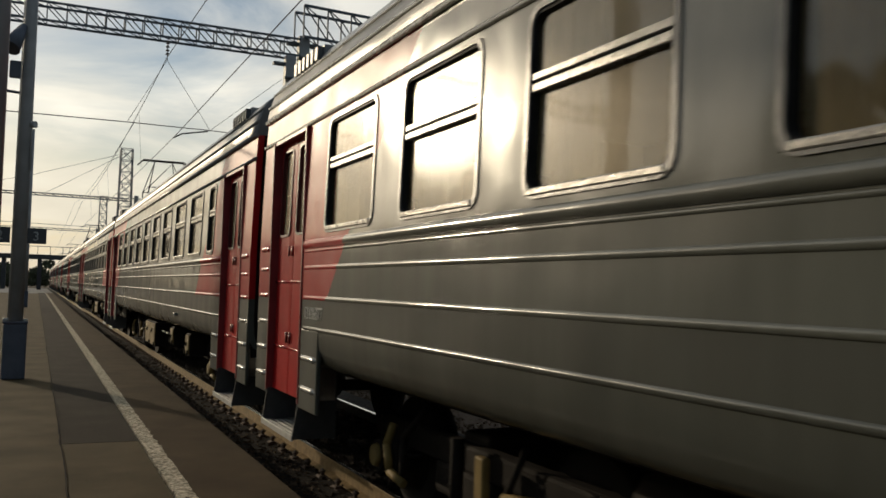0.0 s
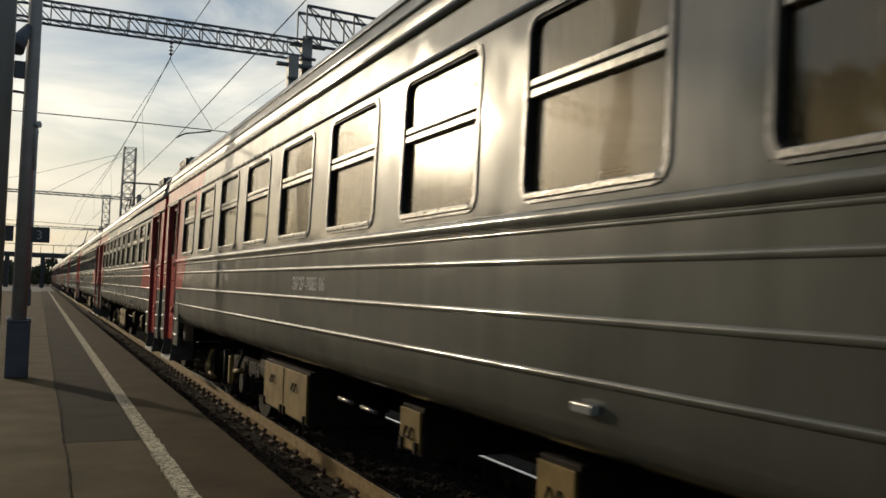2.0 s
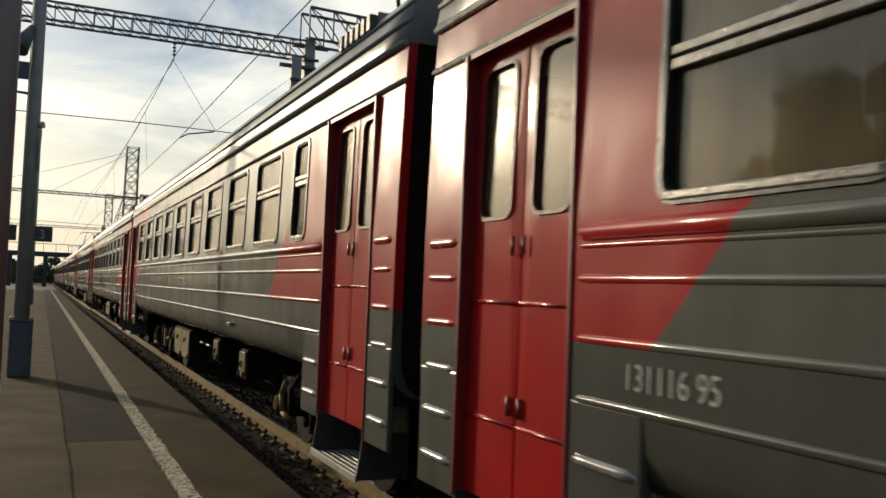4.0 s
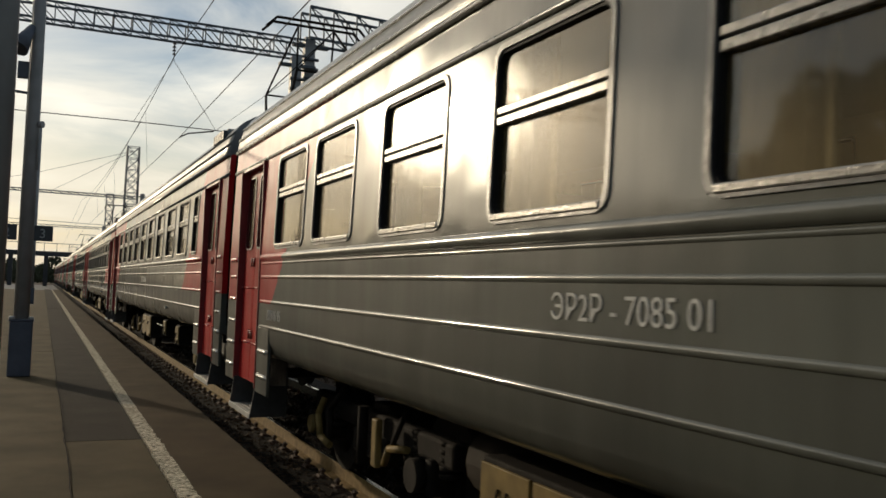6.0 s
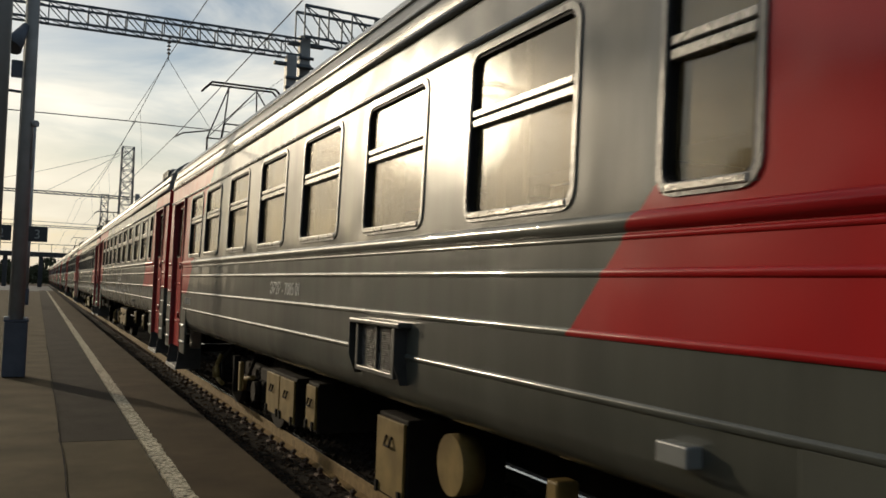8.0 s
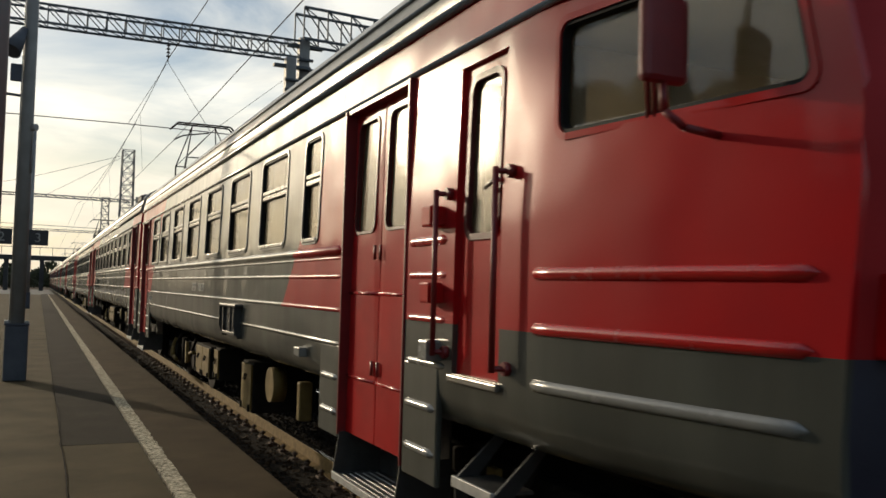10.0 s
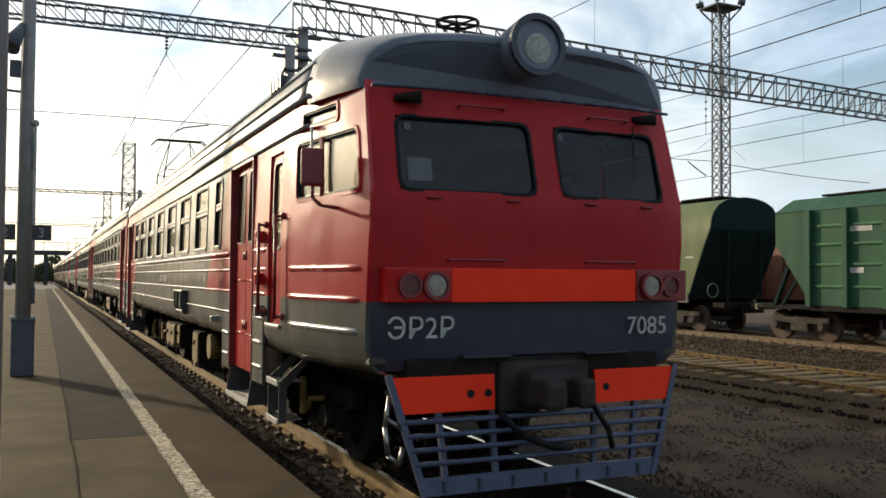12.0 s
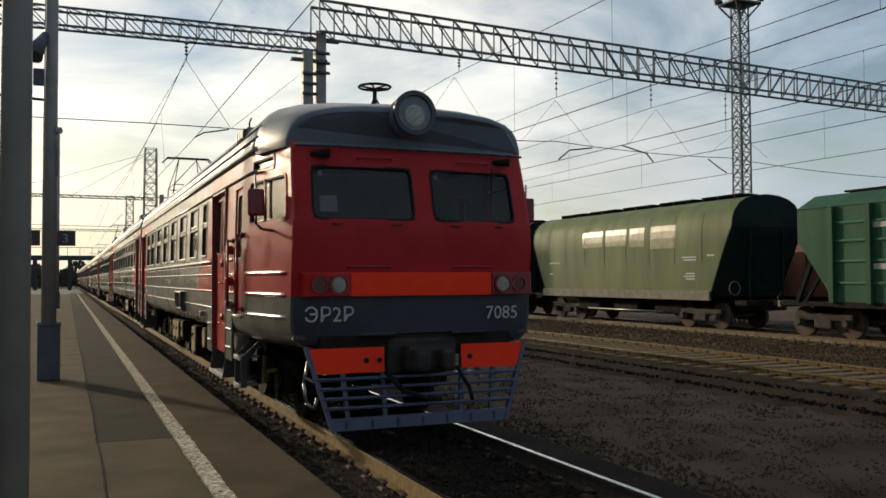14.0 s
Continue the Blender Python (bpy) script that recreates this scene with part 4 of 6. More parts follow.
    for x in (-0.9, -0.45, 0.5, 0.9):
        bm = bmesh.new()
        beam(bm, (x, ysl(0.3) + 0.03, 0.28), (x * 1.08, ysl(1.0) + 0.03, 1.0), 0.045)
        part("guard_post", bm, M_BLUE, guard)
    for sx in (-1, 1):
        bm = bmesh.new()
        beam(bm, (sx * xsl(0.17), ysl(0.17), 0.17), (sx * xsl(1.12), ysl(1.12), 1.12), 0.05)
        part("guard_side", bm, M_BLUE, guard)
    for k in range(7):
        bm = bmesh.new()
        x = -0.93 + k * 0.31
        box(bm, x - 0.012, x + 0.012, ysl(0.2) - 0.026, ysl(0.2) - 0.01, 0.19, 0.28)
        part("rivet_strap", bm, M_NAVY, guard)
    bm = bmesh.new()
    bent(bm, ((-1.34, 0.16, 0.95), (-1.4, 0.10, 0.72), (-1.38, 0.08, 0.5), (-1.28, 0.1, 0.42), (-1.24, 0.12, 0.55)), 0.02, 6)
    tube(bm, (-1.38, 0.10, 0.78), (-1.26, 0.08, 0.70), 0.022, 6)
    part("brake_hose", bm, M_STEEL, car)
    # driver's side windows, mirror, crew door
    for sx in (-1, 1):
        pl = cab_place(sx)
        window(car, sx, cabwin[0], cabwin[1], cabwin[2], cabwin[3], 0.07, False, M_RED, M_CABGLASS if sx > 0 else M_GLASS, place=pl)
        window(car, sx, cabtop[0], cabtop[1], cabtop[2], cabtop[3], 0.04, False, M_RED, M_GLASS, place=pl)
        bm = bmesh.new()
        m = (cabwin[0] + cabwin[1]) / 2 + 0.08
        for d in (-0.02, 0.02):
            tube(bm, pl(m + d, cabwin[2], -0.01), pl(m + d, cabwin[3], -0.01), 0.012, 6)
        part("mullion", bm, M_DKRED, car)
        bm = bmesh.new()
        place = lambda u, z, d: (sx * (side_x(z) - 0.03 + d), u, z)
        a, b, c, d = cabdoor
        o = [(b, d)] * 5 + [(a, d)] * 5 + [(a, c)] * 5 + [(b, c)] * 5
        ring(bm, o, rounded(a + 0.09, b - 0.09, 2.17, 3.04, 0.08), 0.0, -0.03, place)
        cd = part("crew_door", bm, M_RED, car, "narrow red crew door")
        bm = bmesh.new()
        ring(bm, rounded(a + 0.07, b - 0.07, 2.15, 3.06, 0.09), rounded(a + 0.105, b - 0.105, 2.185, 3.025, 0.065), 0.012, -0.02, place)
        part("gasket", bm, M_GASKET, cd)
        bm = bmesh.new()
        sheet(bm, rounded(a + 0.09, b - 0.09, 2.17, 3.04, 0.08), place, -0.016)
        part("pane", bm, M_GLASS, cd).visible_shadow = False
        bm = bmesh.new()
        bent(bm, (place(a + 0.04, 2.43, 0.0), place(a + 0.04, 2.45, 0.05), place(a + 0.16, 2.41, 0.05)), 0.012, 6)
        part("handle", bm, M_STEEL, cd)
        bm = bmesh.new()
        xa, xb = sorted((sx * (HALF - 0.06), sx * (HALF + 0.025)))
        box(bm, xa, xb, a - 0.02, b + 0.02, 1.375, 1.415, 0.008)
        part("threshold", bm, M_STEEL, cd, "worn bare metal threshold")
        for u, z0, z1 in ((2.03, 1.50, 2.47), (2.74, 1.53, 2.42)):
            bm = bmesh.new()
            x = sx * (HALF + 0.075)
            tube(bm, (x, u, z0 - 0.02), (x, u, z1 + 0.02), 0.017, 8)
            for z in (z0, z1):
                tube(bm, (x, u, z), (sx * (HALF - 0.01), u - 0.03, z), 0.015, 6)
                tube(bm, (sx * (HALF - 0.01), u - 0.03, z), (sx * (HALF + 0.03), u - 0.03, z), 0.035, 8)
            part("grab_rail", bm, M_DKRED, car, "dark red grab rail beside the crew door")
        for k, z in enumerate((2.24, 1.80, 1.47)):
            bm = bmesh.new()
            xa, xb = sorted((sx * (HALF - 0.01), sx * (HALF + 0.085)))
            box(bm, xa, xb, 2.80, 2.93, z, z + 0.12, 0.012)
            box(bm, min(sx * HALF, sx * (HALF + 0.1)), max(sx * HALF, sx * (HALF + 0.1)), 2.77, 2.80, z + 0.01, z + 0.1)
            part("side_lamp", bm, M_RED if z > 1.6 else M_RIB, car, "small boxed side lamp")
        for z, mm in ((1.963, M_RIBRED), (1.706, M_RIBRED), (1.447, M_RIB)):
            rib(car, sx, 0.12, 1.8, z, mm, r=0.026, h=0.03, place=pl)
        bm = bmesh.new()
        base = Vector(pl(0.60, 2.46, 0.0))
        arm = [base, base + Vector((sx * 0.14, 0.02, 0.02)), base + Vector((sx * 0.2, 0.06, 0.08)), base + Vector((sx * 0.2, 0.07, 0.19))]
        bent(bm, arm, 0.016, 8)
        mr = part("mirror_arm", bm, M_DKRED, car)
        bm = bmesh.new()
        p = arm[-1] + Vector((0, 0.0, 0.15))
        box(bm, p.x - 0.10, p.x + 0.10, p.y - 0.03, p.y + 0.03, p.z - 0.16, p.z + 0.16, 0.025)
        part("mirror", bm, M_DKRED, mr, "dark red rear-view mirror")
        bm = bmesh.new()
        tube(bm, p + Vector((0, 0.035, -0.1)), p + Vector((0, 0.035, 0.34)), 0.012, 6)
        part("mirror_stay", bm, M_BRIGHT, mr)
        # crew steps: two flat stringers and two treads
        st = None
        for u in (2.12, 2.56):
            bm = bmesh.new()
            q = [(1.42, 1.08), (1.50, 1.08), (1.74, 0.86), (1.74, 0.46), (1.66, 0.46), (1.66, 0.80)]
            A = [bm.verts.new((sx * x, u - 0.008, z)) for x, z in q]
            B = [bm.verts.new((sx * x, u + 0.008, z)) for x, z in q]
            bm.faces.new(A), bm.faces.new(B[::-1])
            for k in range(6):
                bm.faces.new((A[k], B[k], B[(k + 1) % 6], A[(k + 1) % 6]))
            piece = part("stringer" if st else "crew_step", bm, M_HOOD, st or car, "" if st else "grey flat-plate crew step")
            st = st or piece
        for z in (0.87, 0.50):
            bm = bmesh.new()
            xa, xb = sorted((sx * 1.50, sx * 1.75))
            box(bm, xa, xb, 2.13, 2.55, z - 0.02, z, 0.004)
            part("tread", bm, M_STEEL, st)
            bm = bmesh.new()
            xa, xb = sorted((sx * 1.74, sx * 1.76))
            box(bm, xa, xb, 2.11, 2.57, z - 0.05, z + 0.008, 0.004)
            part("tread_edge", bm, M_BRIGHT, st)
    # cab inside
    bm = bmesh.new()
    box(bm, -1.5, 1.5, 2.75, 2.8, 1.3, 3.4)
    part("partition", bm, M_SEAT, car)
    bm = bmesh.new()
    box(bm, -1.35, 1.35, 0.3, 0.9, 1.25, 2.45, 0.05)
    part("driver_desk", bm, M_UNDER, car)
    bm = bmesh.new()
    box(bm, -1.5, 1.5, 0.4, 2.8, 3.40, 3.43)
    part("cab_lining", bm, M_SEAT, car)
    bm = bmesh.new()
    box(bm, -1.5, 1.5, 0.2, 2.8, 1.2, 1.25)
    part("cab_floor", bm, M_SEAT, car)
    # roof antenna, a wheel of spokes on a tripod
    bm = bmesh.new()
    for k in range(3):
        a = k * math.tau / 3
        tube(bm, (0.05 + 0.16 * math.cos(a), 1.9 + 0.16 * math.sin(a), 4.15), (0.05, 1.9, 4.42), 0.012, 5)
    tube(bm, (0.05, 1.9, 4.15), (0.05, 1.9, 4.52), 0.03, 8)
    an = part("roof_antenna", bm, M_UNDER, car, "wheel-shaped roof antenna")
    bm = bmesh.new()
    for k in range(20):
        a, b = k * math.tau / 20, (k + 1) * math.tau / 20
        tube(bm, (0.05 + 0.22 * math.cos(a), 1.9 + 0.22 * math.sin(a), 4.55), (0.05 + 0.22 * math.cos(b), 1.9 + 0.22 * math.sin(b), 4.55), 0.018, 6)
    for k in range(6):
        a = k * math.tau / 6
        tube(bm, (0.05, 1.9, 4.53), (0.05 + 0.22 * math.cos(a), 1.9 + 0.22 * math.sin(a), 4.55), 0.012, 5)
    part("antenna_wheel", bm, M_UNDER, an)
    bm = bmesh.new()
    bent(bm, ((-1.3, 3.9, 4.0), (-1.3, 3.9, 4.3), (-1.3, 3.75, 4.33)), 0.014, 5)
    part("roof_pipe", bm, M_UNDER, car)
    for sx in (-1, 1):
        roof_vent(car, sx, 2.6, 4)
    # things on the side and under the floor
    bm = bmesh.new()
    box(bm, -1.83, -1.70, 8.16, 9.10, 1.625, 1.66, 0.01)
    bm2 = bmesh.new()
    for u in (8.30, 8.98):
        box(bm2, -1.80, -1.72, u, u + 0.05, 1.32, 1.62, 0.006)
    box(bm2, -1.80, -1.72, 8.30, 9.03, 1.30, 1.335, 0.006)
    box(bm2, -1.785, -1.72, 8.65, 8.67, 1.33, 1.62)
    v = part("vent_hood", bm, M_HOOD, car, "hooded air intake with a wire mesh")
    part("vent_frame", bm2, M_HOOD, v)
    for u in (8.24, 9.10):
        bm = bmesh.new()
        q = [(1.72, 1.27), (1.775, 1.27), (1.825, 1.40), (1.825, 1.625), (1.72, 1.625)]
        A = [bm.verts.new((-x, u - 0.006, z)) for x, z in q]
        B = [bm.verts.new((-x, u + 0.006, z)) for x, z in q]
        bm.faces.new(A), bm.faces.new(B[::-1])
        for k in range(5):
            bm.faces.new((A[k], B[k], B[(k + 1) % 5], A[(k + 1) % 5]))
        part("cheek", bm, M_HOOD, v)
    bm = bmesh.new()
    for k in range(40):
        u = 8.36 + 0.61 * k / 39
        tube(bm, (-1.762, u, 1.33), (-1.762, u, 1.62), 0.003, 4, caps=False)
    for k in range(20):
        z = 1.34 + 0.27 * k / 19
        tube(bm, (-1.764, 8.35, z), (-1.764, 8.99, z), 0.0035, 4, caps=False)
    part("mesh", bm, M_TRANSOM, v, "fine bright wire mesh")
    bm = bmesh.new()
    box(bm, -1.755, -1.735, 8.34, 9.0, 1.33, 1.62)
    part("vent_back", bm, M_RUBBER, v)
    bm = bmesh.new()
    box(bm, -1.80, -1.72, 5.55, 5.72, 1.28, 1.36, 0.008)
    part("socket", bm, M_RIB, car)
    underbox(car, 11.85, 13.05, 0.44, 0.93, 2)
    underbox(car, 11.1, 11.45, 0.5, 0.96, 1)
    underbox(car, 8.92, 9.5, 0.33, 0.94, 1)
    bm = bmesh.new()
    tube(bm, (-1.36, 8.35, 0.74), (-1.2, 8.35, 0.74), 0.2, 20)
    part("air_tank_end", bm, M_BOX, car, "dusty round air tank end")
    bm = bmesh.new()
    box(bm, -1.36, -1.22, 7.05, 7.17, 0.5, 0.9, 0.02)
    part("relay_case", bm, M_BOX, car)
    sets = bogie(car, 3.6) + bogie(car, 15.9)
    side = lambda u, z: Matrix.Translation((-HALF - 0.003, u, z)) @ Matrix(((0, 0, -1, 0), (-1, 0, 0, 0), (0, 1, 0, 0), (0, 0, 0, 1)))
    text_mesh("side_lettering", "ЭР2Р - 7085 01", 0.165, M_LETTER, side(11.82, 1.78), car, "pale stencilled lettering")
    text_mesh("number_lettering", "131116 95", 0.152, M_LETTER, side(17.345, 1.525) @ Matrix.Diagonal((0.86, 1, 1, 1)), car, "pale stencilled number")
    return car, sets


# the train's way: seconds, and how far the cab's front stands along the track
RUN = [(0, -30.17), (0.5, -28.12), (1, -26.13), (1.5, -24.15), (2, -22.12), (2.5, -20.10), (3, -18.13), (3.5, -16.25), (4, -14.48),
       (4.5, -12.82), (5, -11.26), (5.5, -9.8), (6, -8.42), (6.5, -7.08), (7, -5.73), (7.5, -4.42), (8, -3.13), (8.5, -1.87), (9, -0.62),
       (9.5, 0.62), (10, 1.80), (10.5, 2.94), (11, 4.06), (11.5, 5.21), (12, 6.34), (12.5, 7.37), (13, 8.24), (13.5, 8.96), (14, 9.58)]


def run_at(t):
    """The run as a smooth curve through its rows."""
    k = min(max(int(t * 2), 0), len(RUN) - 2)
    p = [RUN[min(max(i, 0), len(RUN) - 1)][1] for i in (k - 1, k, k + 1, k + 2)]
    if k == 0:
        p[0] = 2 * p[1] - p[2]
    if k == len(RUN) - 2:
        p[3] = 2 * p[2] - p[1]
    q = t * 2 - k
    m1, m2 = (p[2] - p[0]) / 2, (p[3] - p[1]) / 2
    return ((2 * q ** 3 - 3 * q * q + 1) * p[1] + (q ** 3 - 2 * q * q + q) * m1 + (3 * q * q - 2 * q ** 3) * p[2] + (q ** 3 - q * q) * m2)


CARS, WHEELS = [], []


def build_train():
    car, sets = end_car()
    CARS.append((car, 0.0))
    WHEELS.extend(sets)
    plain, s1 = middle_car(False)
    power, s2 = middle_car(True)
    side = lambda u, z: Matrix.Translation((-HALF - 0.003, u, z)) @ Matrix(((0, 0, -1, 0), (-1, 0, 0, 0), (0, 1, 0, 0), (0, 0, 0, 1)))
    for k in range(1, 10):
        src = power if k % 2 else plain
        ob = src if k < 3 else copy_thing(src, Matrix.Identity(4))
        CARS.append((ob, 19.9 + PITCH * (k - 1)))
        if k < 4:
            WHEELS.extend([o for o in ob.children if o.name.startswith("wheelset")])
        if k == 1:
            late = ob
    text_mesh("side_lettering", "ЭР2Р-7085 06", 0.165, M_LETTER, side(10.19, 1.775), late, "pale stencilled lettering")
    text_mesh("number_lettering", "13106077", 0.152, M_LETTER, side(17.76, 1.525) @ Matrix.Diagonal((0.86, 1, 1, 1)), late, "pale stencilled number")
    # this car's body rides a little higher on its springs
    for ob in late.children:
        if not ob.name.startswith(("wheelset", "bogie")):
            ob.location.z += 0.042


def motions():
    for car, off in CARS:
        walk(car, [(t, pose(C, s + off, 0.016 if off else 0)) for t, s in RUN])
    for ws in WHEELS:
        y, z = ws.location.y, ws.location.z
        rows = []
        for k in range(71):
            t = k * 0.2
            rows.append((t, pose(0, y, z, -math.degrees((run_at(t) - run_at(0)) / 0.475))))
        walk(ws, rows)


# ---- the ground ----
def sheet_grid(name, x0, x1, y0, y1, z, step, rough, material, label):
    bm = bmesh.new()
    nx, ny = max(int((x1 - x0) / step), 1), max(int((y1 - y0) / step), 1)
    g = [[bm.verts.new((x0 + (x1 - x0) * i / nx, y0 + (y1 - y0) * j / ny, z + (rough * noise.noise((i * 0.7, j * 0.7, 3.1)) if rough else 0))) for j in range(ny + 1)] for i in range(nx + 1)]
    for i in range(nx):
        for j in range(ny):
            bm.faces.new((g[i][j], g[i + 1][j], g[i + 1][j + 1], g[i][j + 1])).smooth = True
    return tagged(part(name, bm, material), label, "ground", kind="structure")


def ground_all():
    bm = bmesh.new()
    v = [bm.verts.new(p) for p in ((-1500, -1500, -0.42), (1500, -1500, -0.42), (1500, 3000, -0.42), (-1500, 3000, -0.42))]
    bm.faces.new(v)
    tagged(part("ground", bm, M_GRAVEL), "dark gravelly railway ground reaching the horizon", "ground", kind="structure")
    sheet_grid("ground", 4.9, 40, -6, 60, -0.22, 0.35, 0.05, M_GRAVEL, "dark uneven gravel between the tracks")
    # ballast beds
    for name, xc, z in (("ballast_bed", C, -0.178), ("ballast_bed", 12.9, 0.06), ("ballast_bed", 22.65, -0.22)):
        bm = bmesh.new()
        k = 1.0 if xc < 5 else 0.78
        prof = ((-2.9 * k, z - 0.35), (-1.75 * k, z), (1.75 * k, z), (2.9 * k, z - 0.35))
        rows = []
        for j in range(0, 120):
            y = -20 + j * 2.2
            rows.append([bm.verts.new((xc + x, y, zz)) for x, zz in prof])
        for a, b in zip(rows, rows[1:]):
            for k in range(3):
                bm.faces.new((a[k], a[k + 1], b[k + 1], b[k]))
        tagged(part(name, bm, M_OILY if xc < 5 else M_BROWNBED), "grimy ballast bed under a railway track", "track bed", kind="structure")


def platform():
    p = thing("platform", "worn low platform of concrete slabs and patched asphalt", "platform", kind="structure")
    Z = 0.139
    bm = bmesh.new()
    box(bm, -9.0, 2.03, -14, 190, -0.45, Z - 0.03)
    part("platform_core", bm, M_CONC, p)
    rnd = random.Random(4)
    zz = lambda: Z + rnd.uniform(-0.005, 0.003)
    for x0, x1, nm, ys in ((-2.8, 0.312, "concrete_slab", [-8 + 6.1 * k for k in range(22)]), (1.25, 2.045, "edge_slab", [-8, 4.6, 20.5, 37, 60, 90, 126]),
                           (0.316, 1.09, "asphalt_patch", [-8, -2, 4.1, 10.2, 29.0, 52, 84, 126])):
        for a, b in zip(ys, ys[1:]):
            m = {"concrete_slab": M_SLAB, "edge_slab": M_ASPH2}.get(nm) or (M_ASPH if a > 9 else M_SLAB)
            top = zz()
            bm = bmesh.new()
            box(bm, x0, x1, a, b - 0.006, Z - 0.06, top, 0.003)
            part(nm, bm, m, p)
    # a wandering crack along the joint of the slabs
    bm = bmesh.new()
    prev = None
    for k in range(220):
        y = 4 + 0.12 * k
        x = 0.315 + 0.055 * noise.noise((y * 0.35, 2.0, 0)) + 0.018 * noise.noise((y * 2.3, 7.0, 0))
        wd = 0.004 + 0.008 * abs(noise.noise((y * 1.7, 9.0, 0)))
        cur = (bm.verts.new((x - wd, y, Z + 0.006)), bm.verts.new((x + wd, y, Z + 0.006)))
        if prev:
            bm.faces.new((prev[0], prev[1], cur[1], cur[0]))
        prev = cur
    part("crack", bm, M_OILY, p)
    for x0, x1 in ((-5.9, -2.82), (-9.0, -5.92)):
        y = -8.0
        while y < 120:
            bm = bmesh.new()
            box(bm, x0, x1, y, y + 6.08, Z - 0.06, Z + rnd.uniform(-0.006, 0.003))
            part("concrete_slab", bm, M_SLAB, p)
            y += 6.1
    bm = bmesh.new()
    prev = None
    steps = [-8 + 0.5 * k for k in range(24)] + [4 + 0.09 * k for k in range(290)] + [30.1 + 0.6 * k for k in range(150)]
    for yy in steps:
        a = 1.105 + 0.014 * noise.noise((yy * 1.7, 0, 0)) + 0.034 * noise.noise((yy * 9.7, 0, 0))
        b = 1.262 + 0.014 * noise.noise((yy * 1.9, 5, 0)) + 0.036 * noise.noise((yy * 11.3, 5, 0))
        cur = [bm.verts.new((x, yy, zz)) for x, zz in ((a, Z - 0.03), (a, Z + 0.007), (b, Z + 0.007), (b, Z - 0.03))]
        if prev:
            for q in range(3):
                bm.faces.new((prev[q], prev[q + 1], cur[q + 1], cur[q]))
        prev = cur
    part("white_line", bm, M_WHITE, p, "worn white safety line")


def track(xl, xr, z, y0, y1, label, near, rails, ties, size, lift=0.0):
    t = thing("railway_track", label, "railway track", kind="structure")
    for x in (xl, xr):
        bm = bmesh.new()
        prof = ((-0.075, -0.18), (-0.075, -0.165), (-0.012, -0.145), (-0.010, -0.05), (-0.036, -0.035), (-0.036, -0.006), (-0.03, 0.0), (0.03, 0.0),
                (0.036, -0.006), (0.036, -0.035), (0.010, -0.05), (0.012, -0.145), (0.075, -0.165), (0.075, -0.18))
        a = [bm.verts.new((x + px, y0, z + pz)) for px, pz in prof]
        b = [bm.verts.new((x + px, y1, z + pz)) for px, pz in prof]
        for k in range(len(prof) - 1):
            f = bm.faces.new((a[k], a[k + 1], b[k + 1], b[k]))
            f.material_index = 1 if k == 6 else 0
        part("rail", bm, [rails[0 if x == xl else 1], M_RAILTOP], t, "rusty rail with a polished head")
    xm = (xl + xr) / 2
    bm = bmesh.new()
    box(bm, xm - 1.33, xm + 1.33, -0.13, 0.13, z - 0.34, z - 0.185 + lift, 0.02)
    me = part("sleeper", bm, ties, t)
    bm = bmesh.new()
    for s in (-1, 1):
        box(bm, s * 0.15 - 0.04, s * 0.15 + 0.04, -0.05, 0.05, -0.185, -0.15, 0.01)
        tube(bm, (s * 0.14, 0, -0.16), (s * 0.14, 0, -0.085), 0.018, 6)
        tube(bm, (s * 0.14, 0, -0.12), (s * 0.14, 0, -0.10), 0.034, 6)
    box(bm, -0.2, 0.2, -0.09, 0.09, -0.19, -0.176)
    clip = part("rail_clip", bm, M_RUST, t)
    clip.location, clip.scale = (xl, y0 + 0.2, z + lift * 0.8), (1, size, 1)
    me.location = (0, y0 + 0.2, 0)
    y, k = y0 + 0.2, 0
    while y < near:
        if k:
            o = new("sleeper", me.data)
            o.parent, o.location = t, (0, y, 0)
        for x in (xl, xr):
            if k or x != xl:
                o = new("rail_clip", clip.data)
                o.parent, o.location, o.scale = t, (x, y, z + lift * 0.8), (1, size, 1)
        y += 0.545
        k += 1


def stones(name, areas, seed, label, material):
    """Loose ballast stones: many small uneven lumps in one mesh."""
    rnd = random.Random(seed)
    verts, faces = [], []
    base = [(1, 1, 1), (-1, -1, 1), (-1, 1, -1), (1, -1, -1), (0, 0, 1.3), (0, 1.2, 0), (1.2, 0, 0)]
    tri = [(0, 4, 1), (0, 5, 4), (0, 6, 5), (6, 3, 5), (5, 3, 2), (5, 2, 4), (4, 2, 1), (1, 2, 3), (1, 3, 6), (1, 6, 0)]
    for x0, x1, y0, y1, z, n, size in areas:
        for _ in range(n):
            s = size * rnd.uniform(0.5, 1.3)
            e = Euler((rnd.uniform(0, 6.3), rnd.uniform(0, 6.3), rnd.uniform(0, 6.3))).to_matrix()
            c = Vector((rnd.uniform(x0, x1), y0 + (y1 - y0) * rnd.random() ** 1.4, z + rnd.uniform(-0.3, 0.3) * size))
            k = len(verts)
            verts += [tuple(c + e @ Vector((p[0] * s * rnd.uniform(0.7, 1.1), p[1] * s * 0.8, p[2] * s * 0.6))) for p in base]
            faces += [tuple(i + k for i in f) for f in tri]
    me = bpy.data.meshes.new(name)
    me.from_pydata(verts, [], faces)
    me.materials.append(material)
    tagged(new(name, me), label, "ballast", kind="stuff")


